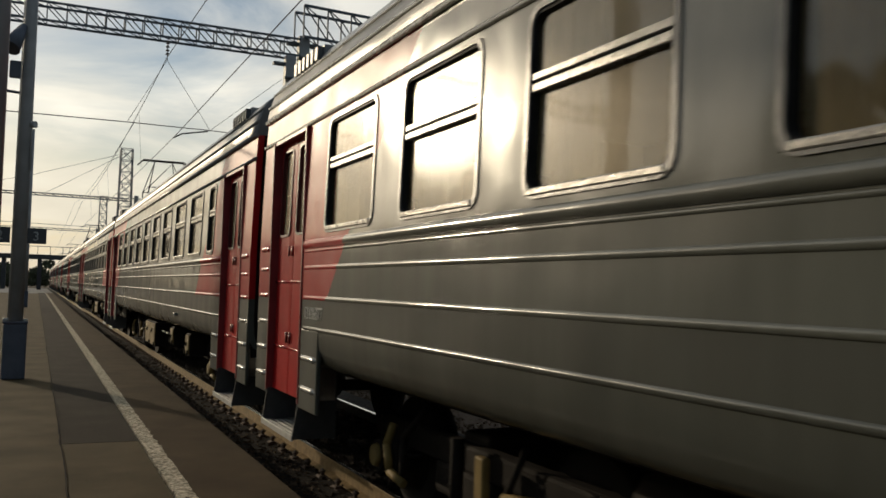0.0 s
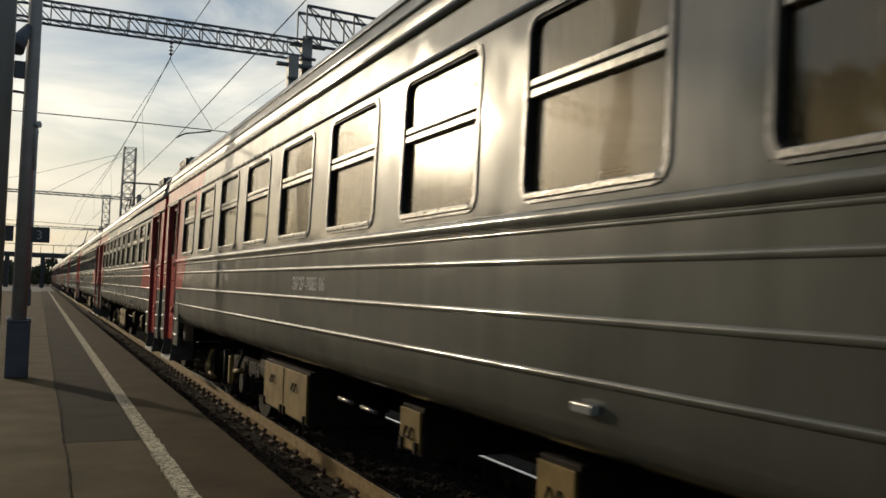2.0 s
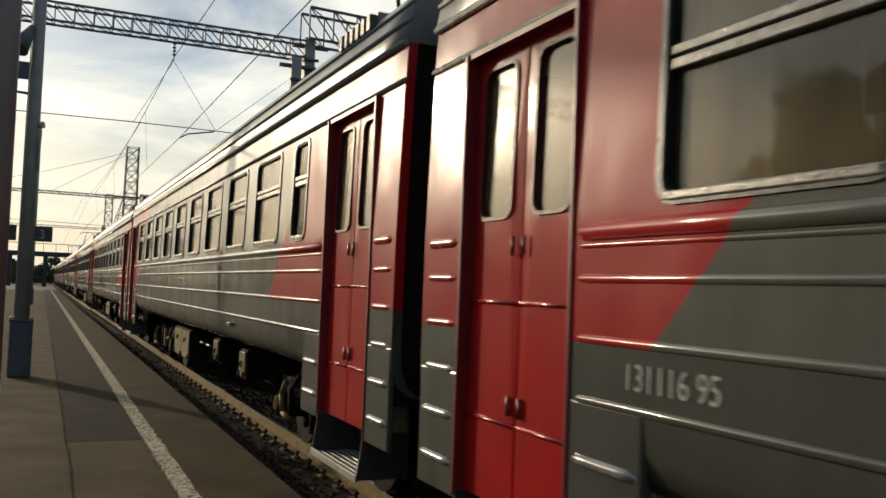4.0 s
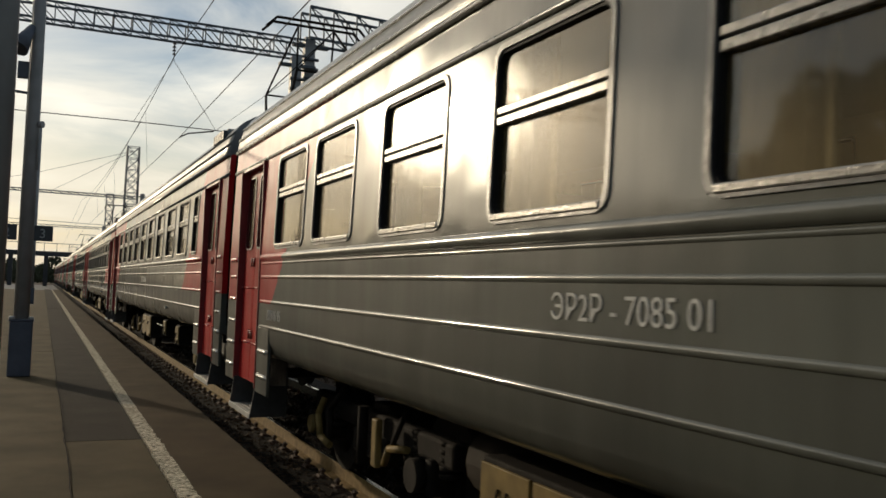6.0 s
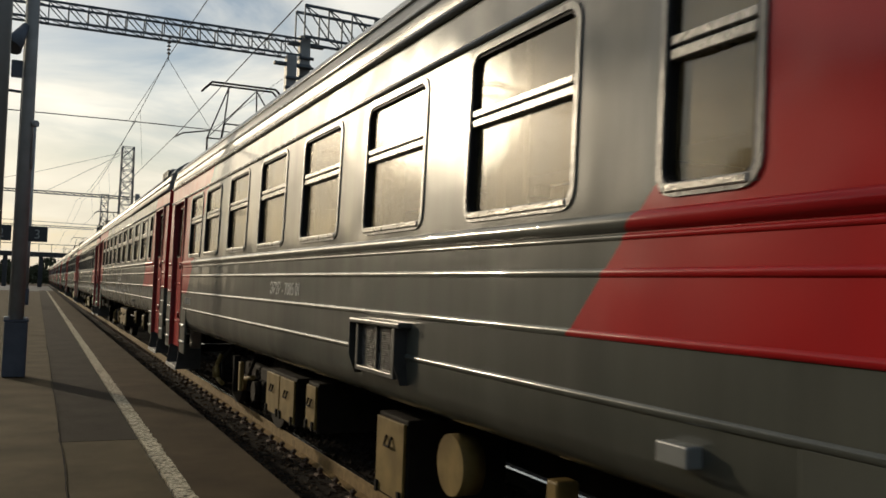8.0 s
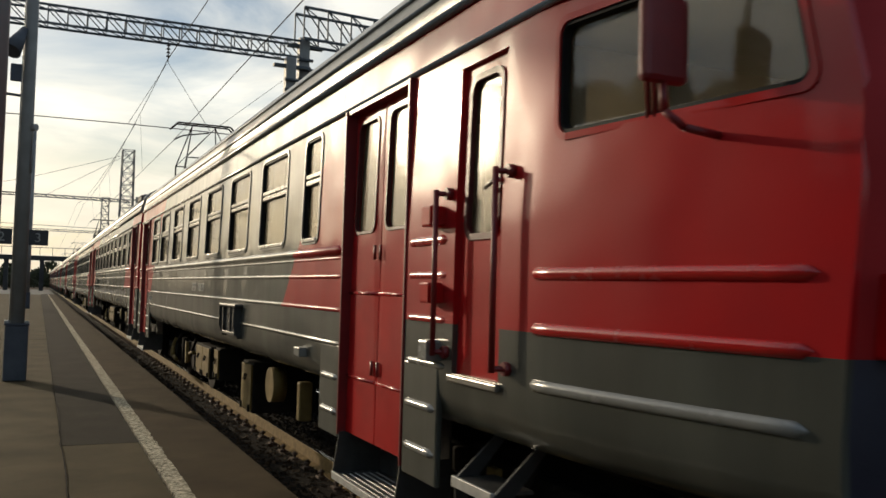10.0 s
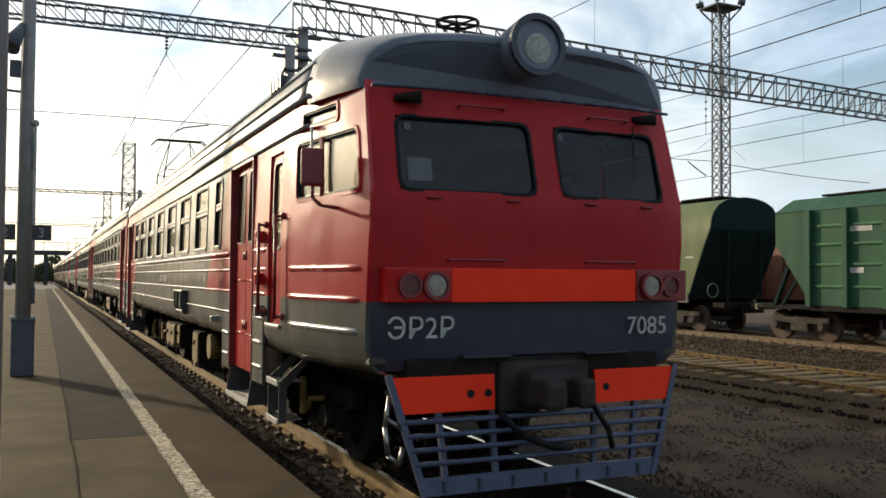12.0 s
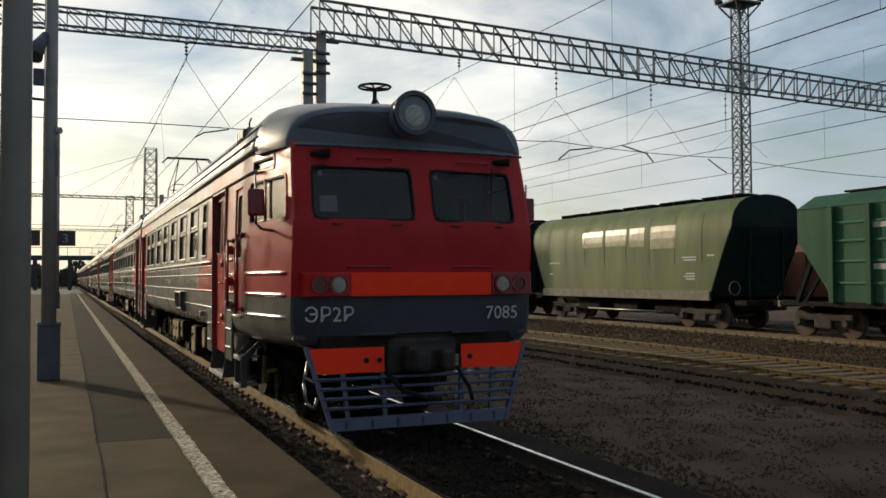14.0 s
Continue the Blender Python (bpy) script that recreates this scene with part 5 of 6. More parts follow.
# ---- poles, gantries and wires ----
def lamp_pole(x, y, w, h, base, gear, label):
    p = thing("platform_pole", label, "pole", "platform poles", at=pose(x, y, 0.139))
    bm = bmesh.new()
    tube(bm, (0, 0, 0.0), (0, 0, h), w * 0.56, 10, w * 0.42)
    part("shaft", bm, M_POLE, p)
    if base:
        bm = bmesh.new()
        box(bm, -0.185, 0.185, -0.17, 0.17, 0, 0.95, 0.02)
        box(bm, -0.2, 0.2, -0.185, 0.185, 0.95, 0.985, 0.01)
        part("base", bm, M_POLEB, p, "blue-grey painted base casing")
        bm = bmesh.new()
        tube(bm, (-0.15, -0.1, 0.985), (-0.15, -0.1, 1.04), 0.05, 10)
        part("bolt_cap", bm, M_BRIGHT, p)
        bm = bmesh.new()
        tube(bm, (0.15, -0.1, 0.985), (0.15, -0.1, 1.03), 0.04, 10)
        part("bolt_cap", bm, M_BRIGHT, p)
        bm = bmesh.new()
        tube(bm, (-0.12, -0.09, 1.0), (-0.10, -0.06, h), 0.012, 6)
        part("conduit", bm, M_BRIGHT, p)
    if gear:
        bm = bmesh.new()
        tube(bm, (0.10, -0.1, 4.4), (0.16, -0.14, 4.4), 0.06, 10)
        tube(bm, (0.10, -0.08, 3.6), (0.13, -0.1, 4.3), 0.02, 6)
        part("fitting", bm, M_POLE, p)
        bm = bmesh.new()
        tube(bm, (-0.1, -0.05, 6.12), (-0.3, -0.3, 5.65), 0.06, 12, 0.17)
        box(bm, -0.3, -0.1, -0.05, 0.05, 5.2, 5.5, 0.02)
        tube(bm, (-0.1, 0, 4.95), (-1.0, 0, 5.0), 0.025, 6)
        part("loudspeaker", bm, M_POLEB, p, "dark horn loudspeaker")
    return p


def truss(name, a, b, h, depth, bays, r, label):
    """A lattice beam of four chords with lacing."""
    t = thing(name, label, "gantry", "railway gantries")
    a, b = Vector(a), Vector(b)
    deep = h > 0.7
    side = Vector((0, 0, 1)).cross((b - a).normalized()) * depth / 2
    up = Vector((0, 0, h))
    for s in (-1, 1):
        for z in (0, 1):
            bm = bmesh.new()
            beam(bm, a + side * s + up * z, b + side * s + up * z, r * 2)
            part("chord", bm, M_TRUSS, t)
    for s in (-1, 1):
        bm = bmesh.new()
        for k in range(bays):
            p, q = a.lerp(b, k / bays), a.lerp(b, (k + 1) / bays)
            beam(bm, p + side * s, p + side * s + up, r * 1.1)
            if s > 0 and not (deep and k * 2 > bays):
                beam(bm, p + side * s + up, q + side * s, r)
            elif deep and k * 2 > bays:
                beam(bm, p + side * s, q + side * s + up, r)
            else:
                beam(bm, p + side * s + up, q + side * s, r)
        tagged(part("lacing", bm, M_TRUSS, t), kind="stuff")
    bm = bmesh.new()
    for k in range(bays):
        p, q = a.lerp(b, k / bays), a.lerp(b, (k + 1) / bays)
        for z in (0, 1):
            beam(bm, p - side + up * z, q + side + up * z, r * 0.8)
    tagged(part("cross_lacing", bm, M_TRUSS, t), kind="stuff")
    return t


def lattice_mast(x, y, z0, z1, w0, w1, bays, label, top=False, r=0.045):
    m = thing("lattice_mast", label, "mast")
    bm = bmesh.new()
    cor = lambda k, s, t: Vector((x + s * (w0 + (w1 - w0) * k) / 2, y + t * (w0 + (w1 - w0) * k) / 2, z0 + (z1 - z0) * k))
    cs = ((-1, -1), (1, -1), (1, 1), (-1, 1))
    for s, t in cs:
        beam(bm, cor(0, s, t), cor(1, s, t), r * 2)
    part("leg", bm, M_TRUSS, m)
    bm = bmesh.new()
    for k in range(bays):
        p, q = k / bays, (k + 1) / bays
        for i in range(4):
            a, b = cs[i], cs[(i + 1) % 4]
            beam(bm, cor(p, *a), cor(q, *b), r)
            beam(bm, cor(p, *b), cor(q, *a), r)
            beam(bm, cor(q, *a), cor(q, *b), r)
    tagged(part("lacing", bm, M_TRUSS, m), kind="stuff")
    if top:
        bm = bmesh.new()
        box(bm, x - 0.75, x + 0.75, y - 0.6, y + 0.6, z1, z1 + 0.08)
        for s, t in cs:
            beam(bm, (x + s * 0.73, y + t * 0.58, z1), (x + s * 0.73, y + t * 0.58, z1 + 1.0), 0.05)
            beam(bm, (x + s * 0.73, y + t * 0.58, z1), (x + s * w1 / 2, y + t * w1 / 2, z1 - 0.6), 0.06)
        part("lamp_platform", bm, M_TRUSS, m)
        for s, t in cs:
            bm = bmesh.new()
            tube(bm, (x + s * 0.6, y + t * 0.5, z1 + 0.3), (x + s * 0.85, y + t * 0.7, z1 + 0.2), 0.14, 10)
            part("floodlight", bm, M_TRUSS, m)
    return m


def wires(rows, label):
    """Each row: points of one wire, its sag in metres and its radius."""
    for pts, sag, r in rows:
        bm = bmesh.new()
        for a, b in zip(pts, pts[1:]):
            a, b = Vector(a), Vector(b)
            n = 10 if sag else 1
            prev = a
            for k in range(1, n + 1):
                q = k / n
                p = a.lerp(b, q) - Vector((0, 0, sag * 4 * q * (1 - q)))
                tube(bm, prev, p, r, 5, caps=False)
                prev = p
        tagged(part("overhead_wire", bm, M_WIRE), label, "wire", "overhead wires", kind="structure")


def insulator(x, y, z0, z1):
    bm = bmesh.new()
    tube(bm, (x, y, z0), (x, y, z1), 0.012, 6)
    for k in range(4):
        z = z0 + (z1 - z0) * (0.25 + 0.16 * k)
        tube(bm, (x, y, z), (x, y, z + 0.05), 0.06, 10, 0.03)
    tagged(part("insulator", bm, M_INS), "dark ribbed insulator hanging from a gantry", "insulator", "insulators")


# ---- goods wagons ----
def wagon_bogie(w, yc):
    bm = bmesh.new()
    box(bm, -0.95, 0.95, yc - 0.2, yc + 0.2, 0.5, 0.75, 0.03)
    b = part("bogie", bm, M_BOGIE, w, "dusty cast bogie frame")
    for sx in (-1, 1):
        bm = bmesh.new()
        x = sx * 1.02
        box(bm, x - 0.08, x + 0.08, yc - 1.15, yc + 1.15, 0.52, 0.72, 0.04)
        box(bm, x - 0.1, x + 0.1, yc - 0.35, yc + 0.35, 0.28, 0.6, 0.05)
        for a in (-0.92, 0.92):
            box(bm, x - 0.12, x + 0.12, yc + a - 0.16, yc + a + 0.16, 0.32, 0.62, 0.05)
            tube(bm, (x + sx * 0.1, yc + a, 0.475), (x + sx * 0.2, yc + a, 0.475), 0.11, 12)
        part("side_frame", bm, M_BOGIE, b)
    for a in (-0.92, 0.92):
        bm = bmesh.new()
        for sx in (-1, 1):
            tube(bm, (sx * 0.74, yc + a, 0.475), (sx * 0.9, yc + a, 0.475), 0.475, 24)
        tube(bm, (-0.74, yc + a, 0.475), (0.74, yc + a, 0.475), 0.08, 8)
        part("wheelset", bm, M_RUST, b)


def hopper_wagon(y0, y1, label):
    """A rounded grain hopper: body with a bulged section, sloping ends, hatch boards and a long sill."""
    w = thing("hopper_wagon", label, "goods wagon", "goods wagons", at=pose(22.72, 0, 0))
    sec = [(-1.56, 1.2), (-1.585, 1.8), (-1.60, 2.4), (-1.61, 3.0), (-1.60, 3.4), (-1.58, 3.66), (-1.54, 3.95), (-1.44, 4.22), (-1.22, 4.48), (-0.92, 4.64), (-0.5, 4.75), (0, 4.79)]

    def side_x(z):
        for (x0, z0), (x1, z1) in zip(sec, sec[1:]):
            if z <= z1:
                return x0 + (x1 - x0) * (z - z0) / (z1 - z0)
        return 0.0
    lean = lambda z: max(0.0, (3.66 - z) / 2.46) * 1.2
    full = sec + [(-x, z) for x, z in sec[-2::-1]]
    bm = bmesh.new()
    n = 9
    rows = [[bm.verts.new((x, y0 + lean(z) + (y1 - y0 - 2 * lean(z)) * k / n, z)) for x, z in full] for k in range(n + 1)]
    for a, b in zip(rows, rows[1:]):
        for k in range(len(full) - 1):
            bm.faces.new((a[k], a[k + 1], b[k + 1], b[k])).smooth = True
    part("hopper_body", bm, M_WAGON, w, "faded green round-roofed hopper body")
    for yy, d in ((y0, 1), (y1, -1)):
        bm = bmesh.new()
        o = [bm.verts.new((x, yy + d * (lean(z) - 0.004), z)) for x, z in full]
        m = len(full) // 2
        for k in range(m):
            q = (o[k], o[k + 1], o[-2 - k], o[-1 - k]) if k < m - 1 else (o[k], o[k + 1], o[-1 - k])
            bm.faces.new(q if d > 0 else q[::-1])
        # end wall, rim and struts wear the green with shade painted in
        part("end_wall", bm, M_SHADEEND, w, "green sloping end wall with shade put into its paint")
        bm = bmesh.new()
        for (x0, z0), (x1, z1) in zip(full, full[1:]):
            beam(bm, (x0, yy + d * lean(z0), z0), (x1, yy + d * lean(z1), z1), 0.05)
        part("end_rim", bm, M_SHADEEND, w)
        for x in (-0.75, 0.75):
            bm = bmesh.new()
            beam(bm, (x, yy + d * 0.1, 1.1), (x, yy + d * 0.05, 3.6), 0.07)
            part("end_strut", bm, M_SHADEEND, w)
    for sx in (-1, 1):
        bm = bmesh.new()
        box(bm, sx * 1.58 - 0.04, sx * 1.58 + 0.04, y0 + 1.2, y1 - 1.0, 1.05, 1.40, 0.01)
        part("sill", bm, M_SILL, w, "dust-covered long sill")
    bm = bmesh.new()
    box(bm, -0.5, 0.5, y0 - 0.35, y1 + 0.35, 0.72, 1.05, 0.03)
    box(bm, -1.25, 1.25, y0 - 0.3, y0 + 0.3, 0.9, 1.08, 0.02)
    box(bm, -1.25, 1.25, y1 - 0.3, y1 + 0.3, 0.9, 1.08, 0.02)
    part("underframe", bm, M_UNDER, w)
    for k in range(3):
        bm = bmesh.new()
        y = y0 + (y1 - y0) * (0.3 + 0.2 * k)
        box(bm, -1.1, 1.1, y - 0.9, y + 0.9, 0.45, 0.95, 0.1)
        part("discharge_chute", bm, M_UNDER, w)
    bm = bmesh.new()
    tube(bm, (-1.3, y0 + 4.2, 0.55), (-1.3, y0 + 9.6, 0.55), 0.05, 8)
    part("rod", bm, M_STEEL, w)
    for k in range(5):
        bm = bmesh.new()
        a = y0 + 0.9 + k * 2.6
        box(bm, -0.42, 0.42, a, a + 2.1, 4.86, 4.92, 0.02)
        for q in (0.2, 1.05, 1.9):
            box(bm, -0.5, 0.5, a + q - 0.03, a + q + 0.03, 4.70, 4.87)
        part("hatch_board", bm, M_UNDER, w)
    # pale glossy patches paint the sun's reflection on the upper side
    for a, b, lo in ((3.07, 4.65, 3.0), (5.05, 6.05, 3.12), (6.25, 7.80, 3.2), (8.0, 9.62, 3.2)):
        bm = bmesh.new()
        zs = (lo, 3.4, 3.66, 3.88)
        for z0, z1 in zip(zs, zs[1:]):
            v = [bm.verts.new((side_x(z) - 0.006, y0 + q, z)) for q, z in ((a, z0), (b, z0), (b, z1), (a, z1))]
            bm.faces.new(v)
        part("glare_patch", bm, M_GLAREPATCH, w, "pale glossy patch with sun glare put into its colour")
    for k in range(1, n):
        bm = bmesh.new()
        y = y0 + (y1 - y0) * k / n
        for (x0, z0), (x1, z1) in zip(sec[2:7], sec[3:8]):
            tube(bm, (x0 - 0.002, y, z0), (x1 - 0.002, y, z1), 0.009, 5)
        part("seam", bm, M_WAGON, w)
    rnd = random.Random(8)
    bm = bmesh.new()
    for y, z, l in ((1.9, 3.05, 0.8), (1.9, 2.95, 0.7), (2.0, 2.45, 0.5), (2.0, 2.35, 0.6), (2.0, 2.25, 0.5), (0.9, 3.1, 0.4), (11.6, 3.0, 0.9), (6.0, 1.55, 0.6), (9, 1.55, 0.8), (12.2, 2.5, 0.3)):
        zz = z - 0.45
        x = side_x(zz) - 0.012
        box(bm, x, x + 0.02, y0 + y, y0 + y + l, zz, zz + 0.055)
    part("lettering_bars", bm, M_LETTER, w)
    for yc in (y0 + 2.35, y1 - 2.35):
        wagon_bogie(w, yc)
    for yy, d in ((y0, -1), (y1, 1)):
        bm = bmesh.new()
        tube(bm, (0, yy, 0.95), (0, yy + d * 0.75, 0.95), 0.13, 10)
        part("coupler", bm, M_RUST, w)
    bm = bmesh.new()
    c = Vector((-1.2, y0 + 0.35, 1.5))
    for k in range(16):
        a, b = k * math.tau / 16, (k + 1) * math.tau / 16
        tube(bm, c + Vector((0.24 * math.cos(a), 0, 0.24 * math.sin(a))), c + Vector((0.24 * math.cos(b), 0, 0.24 * math.sin(b))), 0.02, 5)
    part("brake_wheel", bm, M_SILL, w)


def ribbed_wagon(y0, y1, label):
    """A straight-sided hopper with upright ribs and a sloping end."""
    w = thing("hopper_wagon", label, "goods wagon", "goods wagons", at=pose(22.72, 0, 0))
    ends = 1.4
    bm = bmesh.new()
    # side outline: sloped below at each end
    out = [(y1 - ends, 1.1), (y1 - ends, 1.15), (y1, 3.0), (y1, 4.0), (y0, 4.0), (y0, 3.0), (y0 + ends, 1.15), (y0 + ends, 1.1)]
    L = [bm.verts.new((-1.52, y, z)) for y, z in out]
    R = [bm.verts.new((1.52, y, z)) for y, z in out]
    bm.faces.new(L), bm.faces.new(R[::-1])
    for k in range(len(out)):
        j = (k + 1) % len(out)
        bm.faces.new((L[k], R[k], R[j], L[j]))
    part("hopper_body", bm, M_WAGON2, w, "green steel hopper body")
    bm = bmesh.new()
    q = [(-1.55, 4.0), (-0.75, 4.45), (0.75, 4.45), (1.55, 4.0)]
    A = [bm.verts.new((x, y0, z)) for x, z in q]
    B = [bm.verts.new((x, y1, z)) for x, z in q]
    for k in range(3):
        bm.faces.new((A[k], A[k + 1], B[k + 1], B[k]))
    bm.faces.new(A[::-1]), bm.faces.new(B)
    part("roof", bm, M_WAGON2, w)
    y = y1 - ends
    while y > y0 + ends:
        bm = bmesh.new()
        box(bm, -1.66, -1.51, y - 0.09, y + 0.09, 1.1, 4.0, 0.01)
        part("rib", bm, M_WAGON2, w)
        y -= 1.35
    for z in (1.7, 2.35, 2.95, 3.5):
        bm = bmesh.new()
        tube(bm, (-1.53, y0 + ends, z), (-1.53, y1 - ends, z), 0.05, 6)
        part("side_rail", bm, M_WAGON2, w)
    for x in (-1.45, 1.45):
        for a, b, q in (((x, y1 + 0.1, 1.1), (x, y1 - ends + 0.1, 4.0), 0.13), ((x, y1 - 0.2, 1.1), (x, y1 - 0.9, 2.0), 0.09)):
            bm = bmesh.new()
            beam(bm, a, b, q)
            part("end_strut", bm, M_SHADEEND, w)
    bm = bmesh.new()
    box(bm, -0.5, 0.5, y0 - 0.3, y1 + 0.4, 0.72, 1.05, 0.03)
    box(bm, -1.5, 1.5, y1 - ends, y1 + 0.85, 0.98, 1.08, 0.02)
    box(bm, -1.53, 1.53, y0 + ends, y1 - ends, 0.95, 1.14, 0.02)
    part("underframe", bm, M_UNDER, w)
    bm = bmesh.new()
    box(bm, -1.45, -0.6, y1 + 0.85, y1 + 0.97, 0.92, 1.12, 0.01)
    part("buffer_beam", bm, M_SILL, w, "dusty yellowish end beam")
    bm = bmesh.new()
    box(bm, -0.6, 0.6, y0 + 1, y1 - 1.0, 4.5, 4.56, 0.01)
    for q in range(6):
        yy = y0 + 1.2 + q * (y1 - y0 - 2.4) / 5
        box(bm, -0.55, 0.55, yy - 0.04, yy + 0.04, 4.43, 4.52)
    part("running_board", bm, M_UNDER, w)
    bm = bmesh.new()
    for y, z, l in ((2.6, 3.3, 1.0), (2.6, 2.1, 0.7), (4.0, 3.3, 0.8), (4.0, 2.1, 0.8)):
        box(bm, -1.535, -1.51, y1 - y - l, y1 - y, z, z + 0.16)
    part("lettering_bars", bm, M_LETTER, w)
    for yc in (y1 - 0.55, y0 + 1.9):
        wagon_bogie(w, yc)
    bm = bmesh.new()
    tube(bm, (0, y1, 0.95), (0, y1 + 0.6, 0.95), 0.13, 10)
    part("coupler", bm, M_RUST, w)


def box_wagon(x, y0, y1, label):
    w = thing("covered_wagon", label, "goods wagon", "goods wagons", at=pose(x, 0, 0))
    bm = bmesh.new()
    box(bm, -1.5, 1.5, y0, y1, 1.1, 3.7, 0.03)
    part("body", bm, M_BROWN, w)
    y = y0 + 0.4
    while y < y1:
        bm = bmesh.new()
        box(bm, -1.56, -1.49, y - 0.06, y + 0.06, 1.1, 3.7, 0.01)
        part("rib", bm, M_BROWN, w)
        y += 1.1
    bm = bmesh.new()
    box(bm, -1.2, 1.2, y0, y1, 0.75, 1.1)
    part("underframe", bm, M_UNDER, w)
    for yc in (y0 + 2, y1 - 2):
        wagon_bogie(w, yc)


def place_sign(x, y, z, digit):
    s = thing("platform_sign", "dark hanging track number board", "sign", "track number boards", at=pose(x, y, z))
    bm = bmesh.new()
    box(bm, -0.42, 0.42, -0.04, 0.04, -0.36, 0.36, 0.02)
    part("board", bm, M_SIGN, s)
    text_mesh("digit", digit, 0.6, M_POLE, Matrix.Translation((-0.17, -0.046, -0.21)) @ Euler((radians(90), 0, 0)).to_matrix().to_4x4(), s)


def far_things():
    # footbridge over the tracks
    b = thing("footbridge", "dark steel footbridge across the tracks, far off", "bridge")
    bm = bmesh.new()
    box(bm, -30, 40, 168, 171, 5.4, 6.2)
    part("deck", bm, M_BRIDGE, b)
    bm = bmesh.new()
    for k in range(36):
        x = -30 + 2 * k
        beam(bm, (x, 168, 6.2), (x, 168, 7.6), 0.08)
    beam(bm, (-30, 168, 7.6), (40, 168, 7.6), 0.1)
    part("railing", bm, M_BRIDGE, b)
    for x in (-16, -5.2, 0.4, 9.5, 18, 27):
        bm = bmesh.new()
        box(bm, x - 0.35, x + 0.35, 168.5, 170.5, -0.4, 5.4)
        part("pier", bm, M_BRIDGE, b)
    rnd = random.Random(12)

    def trees(name, places, label):
        verts, faces = [], []
        for x, y, h, r in places:
            for _ in range(240):
                a, q, zz = rnd.uniform(0, 6.28), r * math.sqrt(rnd.random()), rnd.random()
                wob = 0.35 + 0.65 * math.sin(math.pi * min(zz * 0.9 + 0.12, 1))
                c = Vector((x + q * wob * math.cos(a), y + q * wob * math.sin(a), -0.4 + h * (0.12 + 0.88 * zz)))
                s = rnd.uniform(0.25, 0.6) * (1.9 if h > 9 else 1)
                e = Euler((rnd.uniform(0, 6.3), rnd.uniform(0, 6.3), rnd.uniform(0, 6.3))).to_matrix()
                k = len(verts)
                verts += [tuple(c + e @ Vector(p) * s) for p in ((-1, -0.6, 0), (1, -0.5, 0.1), (0.7, 0.8, 0.2), (-0.8, 0.7, -0.2), (0, 0, 0.9))]
                faces += [(k, k + 1, k + 4), (k + 1, k + 2, k + 4), (k + 2, k + 3, k + 4), (k + 3, k, k + 4), (k, k + 3, k + 2, k + 1)]
        me = bpy.data.meshes.new(name)
        me.from_pydata(verts, [], faces)
        me.materials.append(M_LEAF)
        tagged(new(name, me), label, "trees", kind="stuff")
    pl = [(rnd.uniform(-70, 60), rnd.uniform(230, 300), rnd.uniform(4, 8), rnd.uniform(3, 5)) for _ in range(46)]
    # a wooded rise behind the platform, higher towards the near end
    pl += [(rnd.uniform(-41, -33), -46 + 3.0 * k + rnd.uniform(-1.5, 1.5), rnd.uniform(12, 17), rnd.uniform(3.2, 4.8)) for k in range(30)]
    pl += [(rnd.uniform(-54, -44), 44 + 3.4 * k + rnd.uniform(-2, 2), rnd.uniform(11, 14), rnd.uniform(3.2, 5)) for k in range(72)]
    trees("far_trees", pl, "low dark trees along the edge of the railway")


# ---- put the place together ----
build_train()
ground_all()
platform()
hopper_wagon(24.0, 38.15, "faded green rounded grain hopper wagon with pale patches")
ribbed_wagon(7.6, 21.1, "bright green ribbed hopper wagon coupled beside the grain hopper")
hopper_wagon(39.5, 53.6, "dark green rounded grain hopper wagon standing behind the first")
box_wagon(28.2, 22.5, 36.0, "brown covered wagon on a track behind the hoppers")
GY = 26.0
truss("left_gantry", (-14, GY, 8.8), (6.9, GY, 8.8), 0.5, 0.5, 42, 0.028, "light lattice gantry beam across the platform track")
truss("right_gantry", (6.9, GY, 9.36), (40.5, GY + 2.8, 9.36), 0.95, 0.8, 44, 0.036, "deep lattice gantry beam across the goods tracks")
truss("far_gantry", (-14, 79, 8.8), (6.9, 79, 8.7), 0.2, 0.25, 30, 0.03, "far lattice gantry beam across the platform track")
truss("far_gantry", (-14, 132, 8.7), (6.9, 132, 8.7), 0.25, 0.25, 24, 0.03, "distant lattice gantry beam across the platform track")


def gantry_post(x, y, h, w, label):
    p = thing("gantry_post", label, "post", "gantry posts", at=pose(x, y, -0.4))
    bm = bmesh.new()
    box(bm, -w / 2, w / 2, -w / 2, w / 2, 0, h, 0.02)
    part("shaft", bm, M_POLE, p)
    bm = bmesh.new()
    box(bm, -0.5, 0.6, -0.1, 0.1, h - 0.3, h - 0.22)
    for k in range(3):
        tube(bm, (-0.2 + 0.0 * k, -0.2, h - 0.7 - 0.3 * k), (0.25, -0.2, h - 0.7 - 0.3 * k), 0.05, 8)
    part("bracket", bm, M_TRUSS, p)


gantry_post(7.05, GY, 9.85, 0.32, "grey square gantry post between the tracks")
gantry_post(6.55, GY - 0.4, 9.1, 0.3, "shorter grey post with insulator brackets")
gantry_post(7.4, 79, 9.6, 0.35, "far grey gantry post")
gantry_post(7.4, 132, 9.6, 0.35, "distant grey gantry post")
lattice_mast(5.95, 72.5, -0.4, 12.2, 1.1, 0.85, 14, "slim lattice mast beyond the train")
lattice_mast(28.8, 32.0, -0.4, 14.6, 0.58, 0.54, 26, "tall lattice lighting mast behind the wagons", True, 0.03)
lattice_mast(7.2, 118, -0.4, 12.5, 1.1, 0.8, 12, "slim lattice mast far along the line")
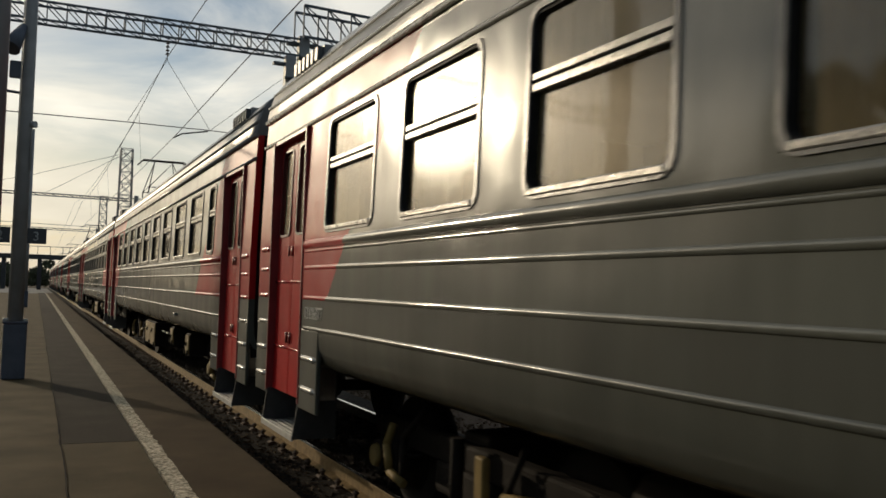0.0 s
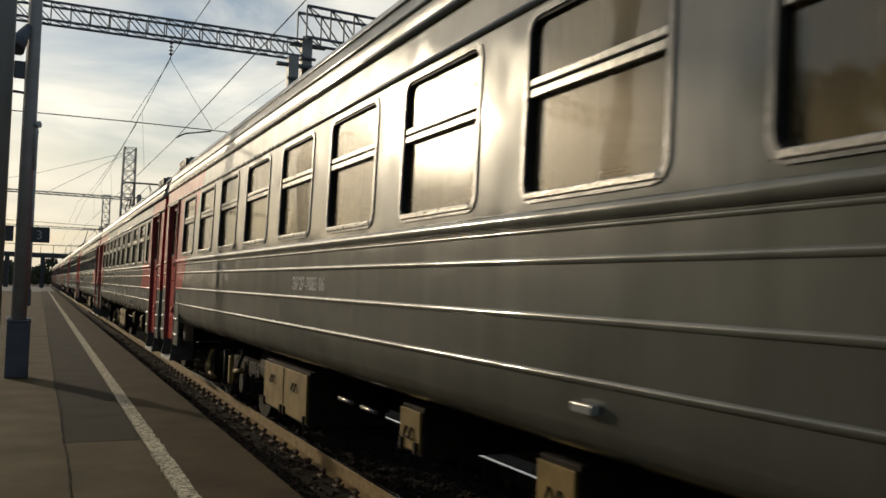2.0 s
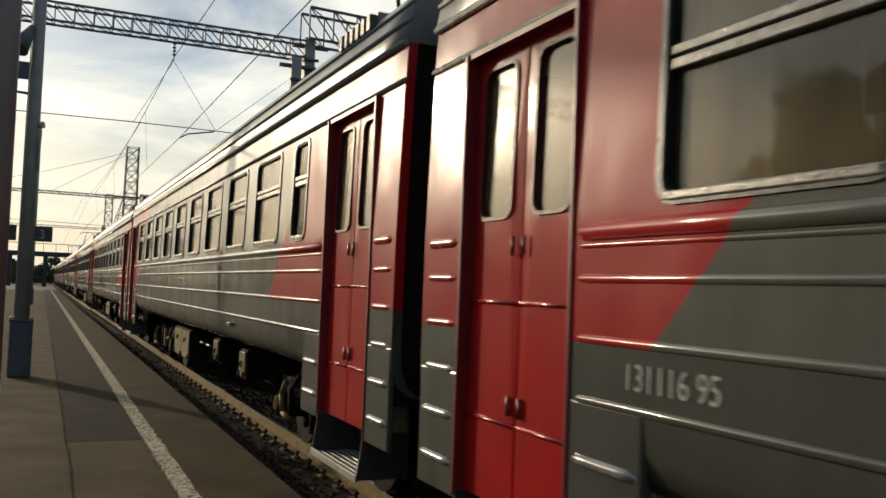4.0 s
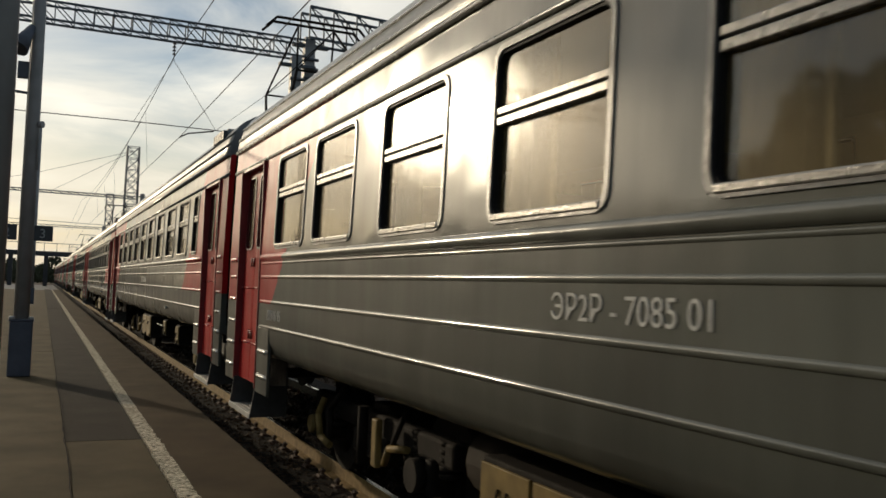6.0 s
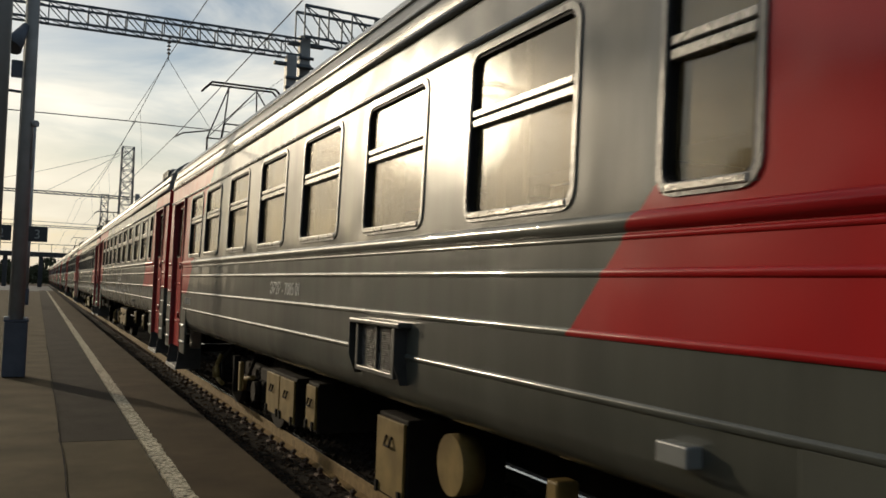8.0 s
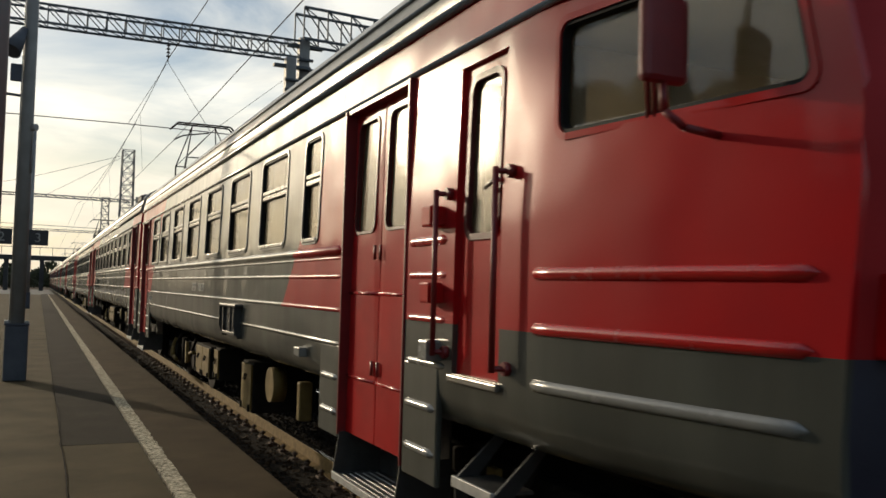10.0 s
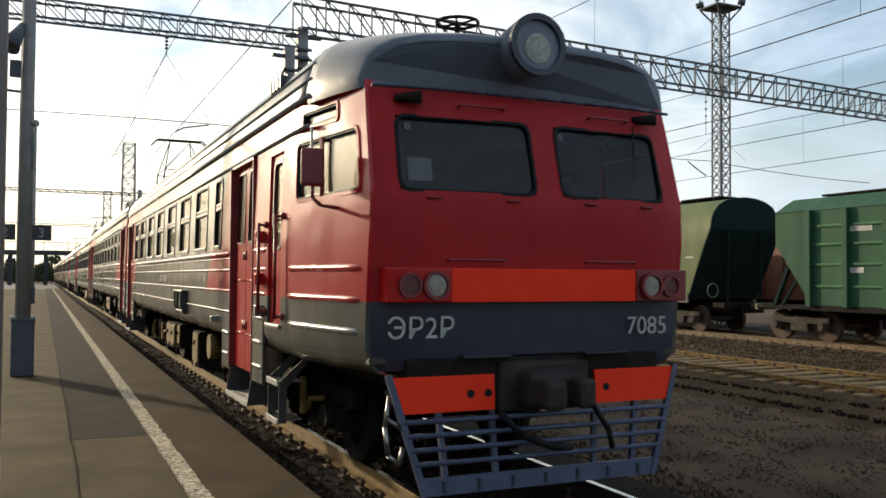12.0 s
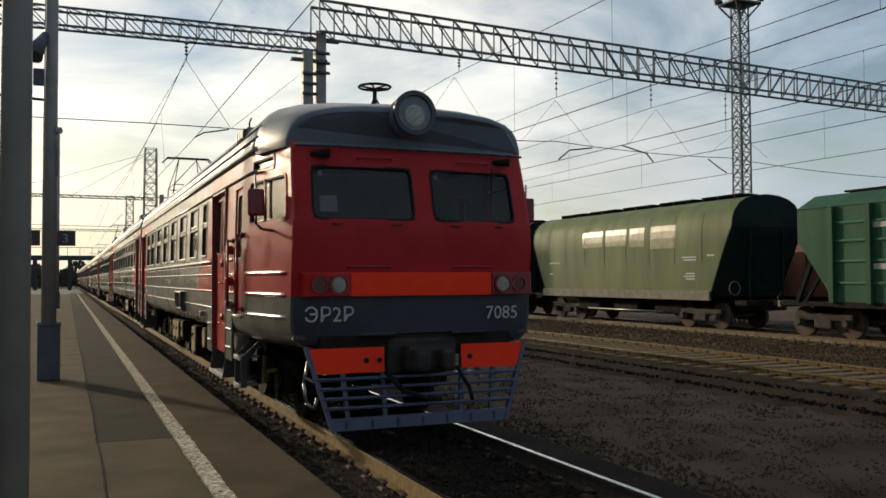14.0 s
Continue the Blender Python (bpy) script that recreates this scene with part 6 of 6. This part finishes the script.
lamp_pole(-0.29, 17.0, 0.215, 12.0, True, True, "grey platform pole with a blue-grey base casing")
lamp_pole(-0.33, 6.55, 0.19, 10.0, False, False, "grey platform pole close by")
lamp_pole(-0.6, 60.0, 0.25, 11.0, True, False, "grey platform pole far along the platform")
place_sign(-0.08, 45, 3.86, "3")
place_sign(-1.6, 45, 3.86, "2")
wires([
    (((3.1, -30, 6.0), (3.36, 26, 6.0), (3.0, 79, 6.0), (3.4, 132, 6.0), (3.2, 240, 6.0)), 0, 0.010),
    (((3.1, -28, 8.3), (3.1, 26, 8.3), (3.1, 79, 8.3), (3.1, 132, 8.3), (3.1, 240, 8.3)), 0.55, 0.011),
    (((2.3, 26, 6.35), (2.6, 79, 8.3), (2.6, 132, 8.3)), 0.4, 0.008),
    (((-12, 26, 6.2), (2.1, 26, 6.32), (4.4, 26, 6.31), (6.9, 26, 6.25)), 0, 0.014),
    (((-12, 79, 6.6), (6.9, 79, 6.3)), 0, 0.02),
    (((6.4, 25.9, 8.05), (4.4, 26, 6.33)), 0, 0.007),
    (((3.1, 26, 8.2), (2.1, 26, 6.33)), 0, 0.007),
    (((3.1, 26, 8.2), (4.36, 26, 6.33)), 0, 0.007),
    (((5.95, 72.5, 11.9), (-0.9, 79, 10.3), (-12, 79, 7.4)), 0, 0.016),
    (((5.95, 72.5, 11.9), (0.4, 79, 9.0)), 0, 0.016),
], "thin dark overhead wire along the platform track")
LINES = ((11.9, 6.15, 8.75), (15.8, 6.0, 8.25), (20.1, 6.17, 8.25), (23.9, 5.95, 7.65))
wires([row for x, low, top in LINES for row in (
    (((x, -40, low), (x, 27, low), (x, 90, low)), 0, 0.012),
    (((x - 0.05, -40, top), (x, 27, top), (x, 90, top)), 0.3, 0.011),
    (((x, 26.8, top - 0.1), (x - 1.4, 26.8, 6.6)), 0, 0.006),
    (((x, 26.8, top - 0.1), (x + 1.5, 26.8, 6.6)), 0, 0.006))]
      + [(((6.9, 26.2, 6.6), (15.8, 26.7, 6.68), (24, 27.4, 6.6), (34, 28.2, 6.3)), 0.1, 0.014)], "thin dark overhead wire over the goods tracks")
insulator(3.1, GY, 8.2, 8.85)
for x, low, top in LINES:
    insulator(x, GY + (x - 6.9) * 0.083, top, 9.4)
wires([(((3.1, y, 8.3 - 2.2 * q * (1 - q)), (3.25, y, 6.0)), 0, 0.005) for y, q in ((33.5, 0.14), (41, 0.28), (49, 0.43), (57, 0.58), (65, 0.74))]
      + [(((x, y, top - 1.2 * q * (1 - q)), (x, y, low)), 0, 0.005) for x, low, top in LINES for y, q in ((10, 0.75), (17.5, 0.86), (22.5, 0.93), (33, 0.1), (41, 0.22))],
      "thin dropper wire between two overhead wires")
# bent steady arms that hold the contact wires
wires([(((4.32, GY, 6.28), (3.6, GY, 6.14), (3.36, GY, 6.0)), 0, 0.022), (((17.3, 26.8, 6.55), (16.3, 26.7, 6.4), (15.85, 26.7, 6.05)), 0, 0.026),
       (((18.7, 27, 6.75), (19.8, 27, 6.5), (20.1, 27, 6.2)), 0, 0.026), (((23.0, 27.4, 6.5), (23.5, 27.4, 6.2), (23.9, 27.4, 6.0)), 0, 0.026)], "bent steady arm under a gantry")
# the right rail gets the colour with the train's shade in it
track(C - 0.83, C + 0.83, 0.0, -4, 150, "railway track of the platform line with concrete sleepers", 60, (M_OCHRERAIL, M_SHADERAIL), M_SLEEPER, 1.3)
track(12.0, 13.8, 0.2, 2, 120, "rusty goods track with concrete sleepers", 60, (M_OCHRERAIL, M_OCHRERAIL), M_PALESLEEPER, 1.5, 0.10)
track(21.86, 23.5, 0.0, -10, 120, "rusty track under the goods wagons", 44, (M_RAIL, M_RAIL), M_SLEEPER, 1.0)
stones("ballast_stones", [(2.08, 2.97, 3, 36, -0.2, 9000, 0.032), (4.75, 6.3, 3, 30, -0.2, 5200, 0.022), (5.0, 11.2, 5, 34, -0.222, 22000, 0.015), (5.2, 11.0, 5, 30, -0.222, 900, 0.026)], 5, "dark grimy ballast stones beside the rails", M_STONE)
# the two strips near x = 11 are dark stones standing in for ditch shadow
stones("ballast_stones", [(3.08, 4.62, 3, 30, -0.17, 9000, 0.024), (11.3, 11.62, 5, 40, -0.01, 3500, 0.03), (10.95, 11.35, 5, 40, -0.13, 3500, 0.03)], 7, "oily dark ballast stones in the track, and stones darkened as ditch shade beside the goods track", M_OILSHADESTONE)
stones("ballast_stones", [(12.1, 13.7, 5, 40, 0.065, 1800, 0.022), (13.9, 21.8, 8, 48, -0.2, 14000, 0.032)], 6,
       "rust-brown ballast stones round the goods tracks", M_BROWNSTONE)
far_things()
motions()
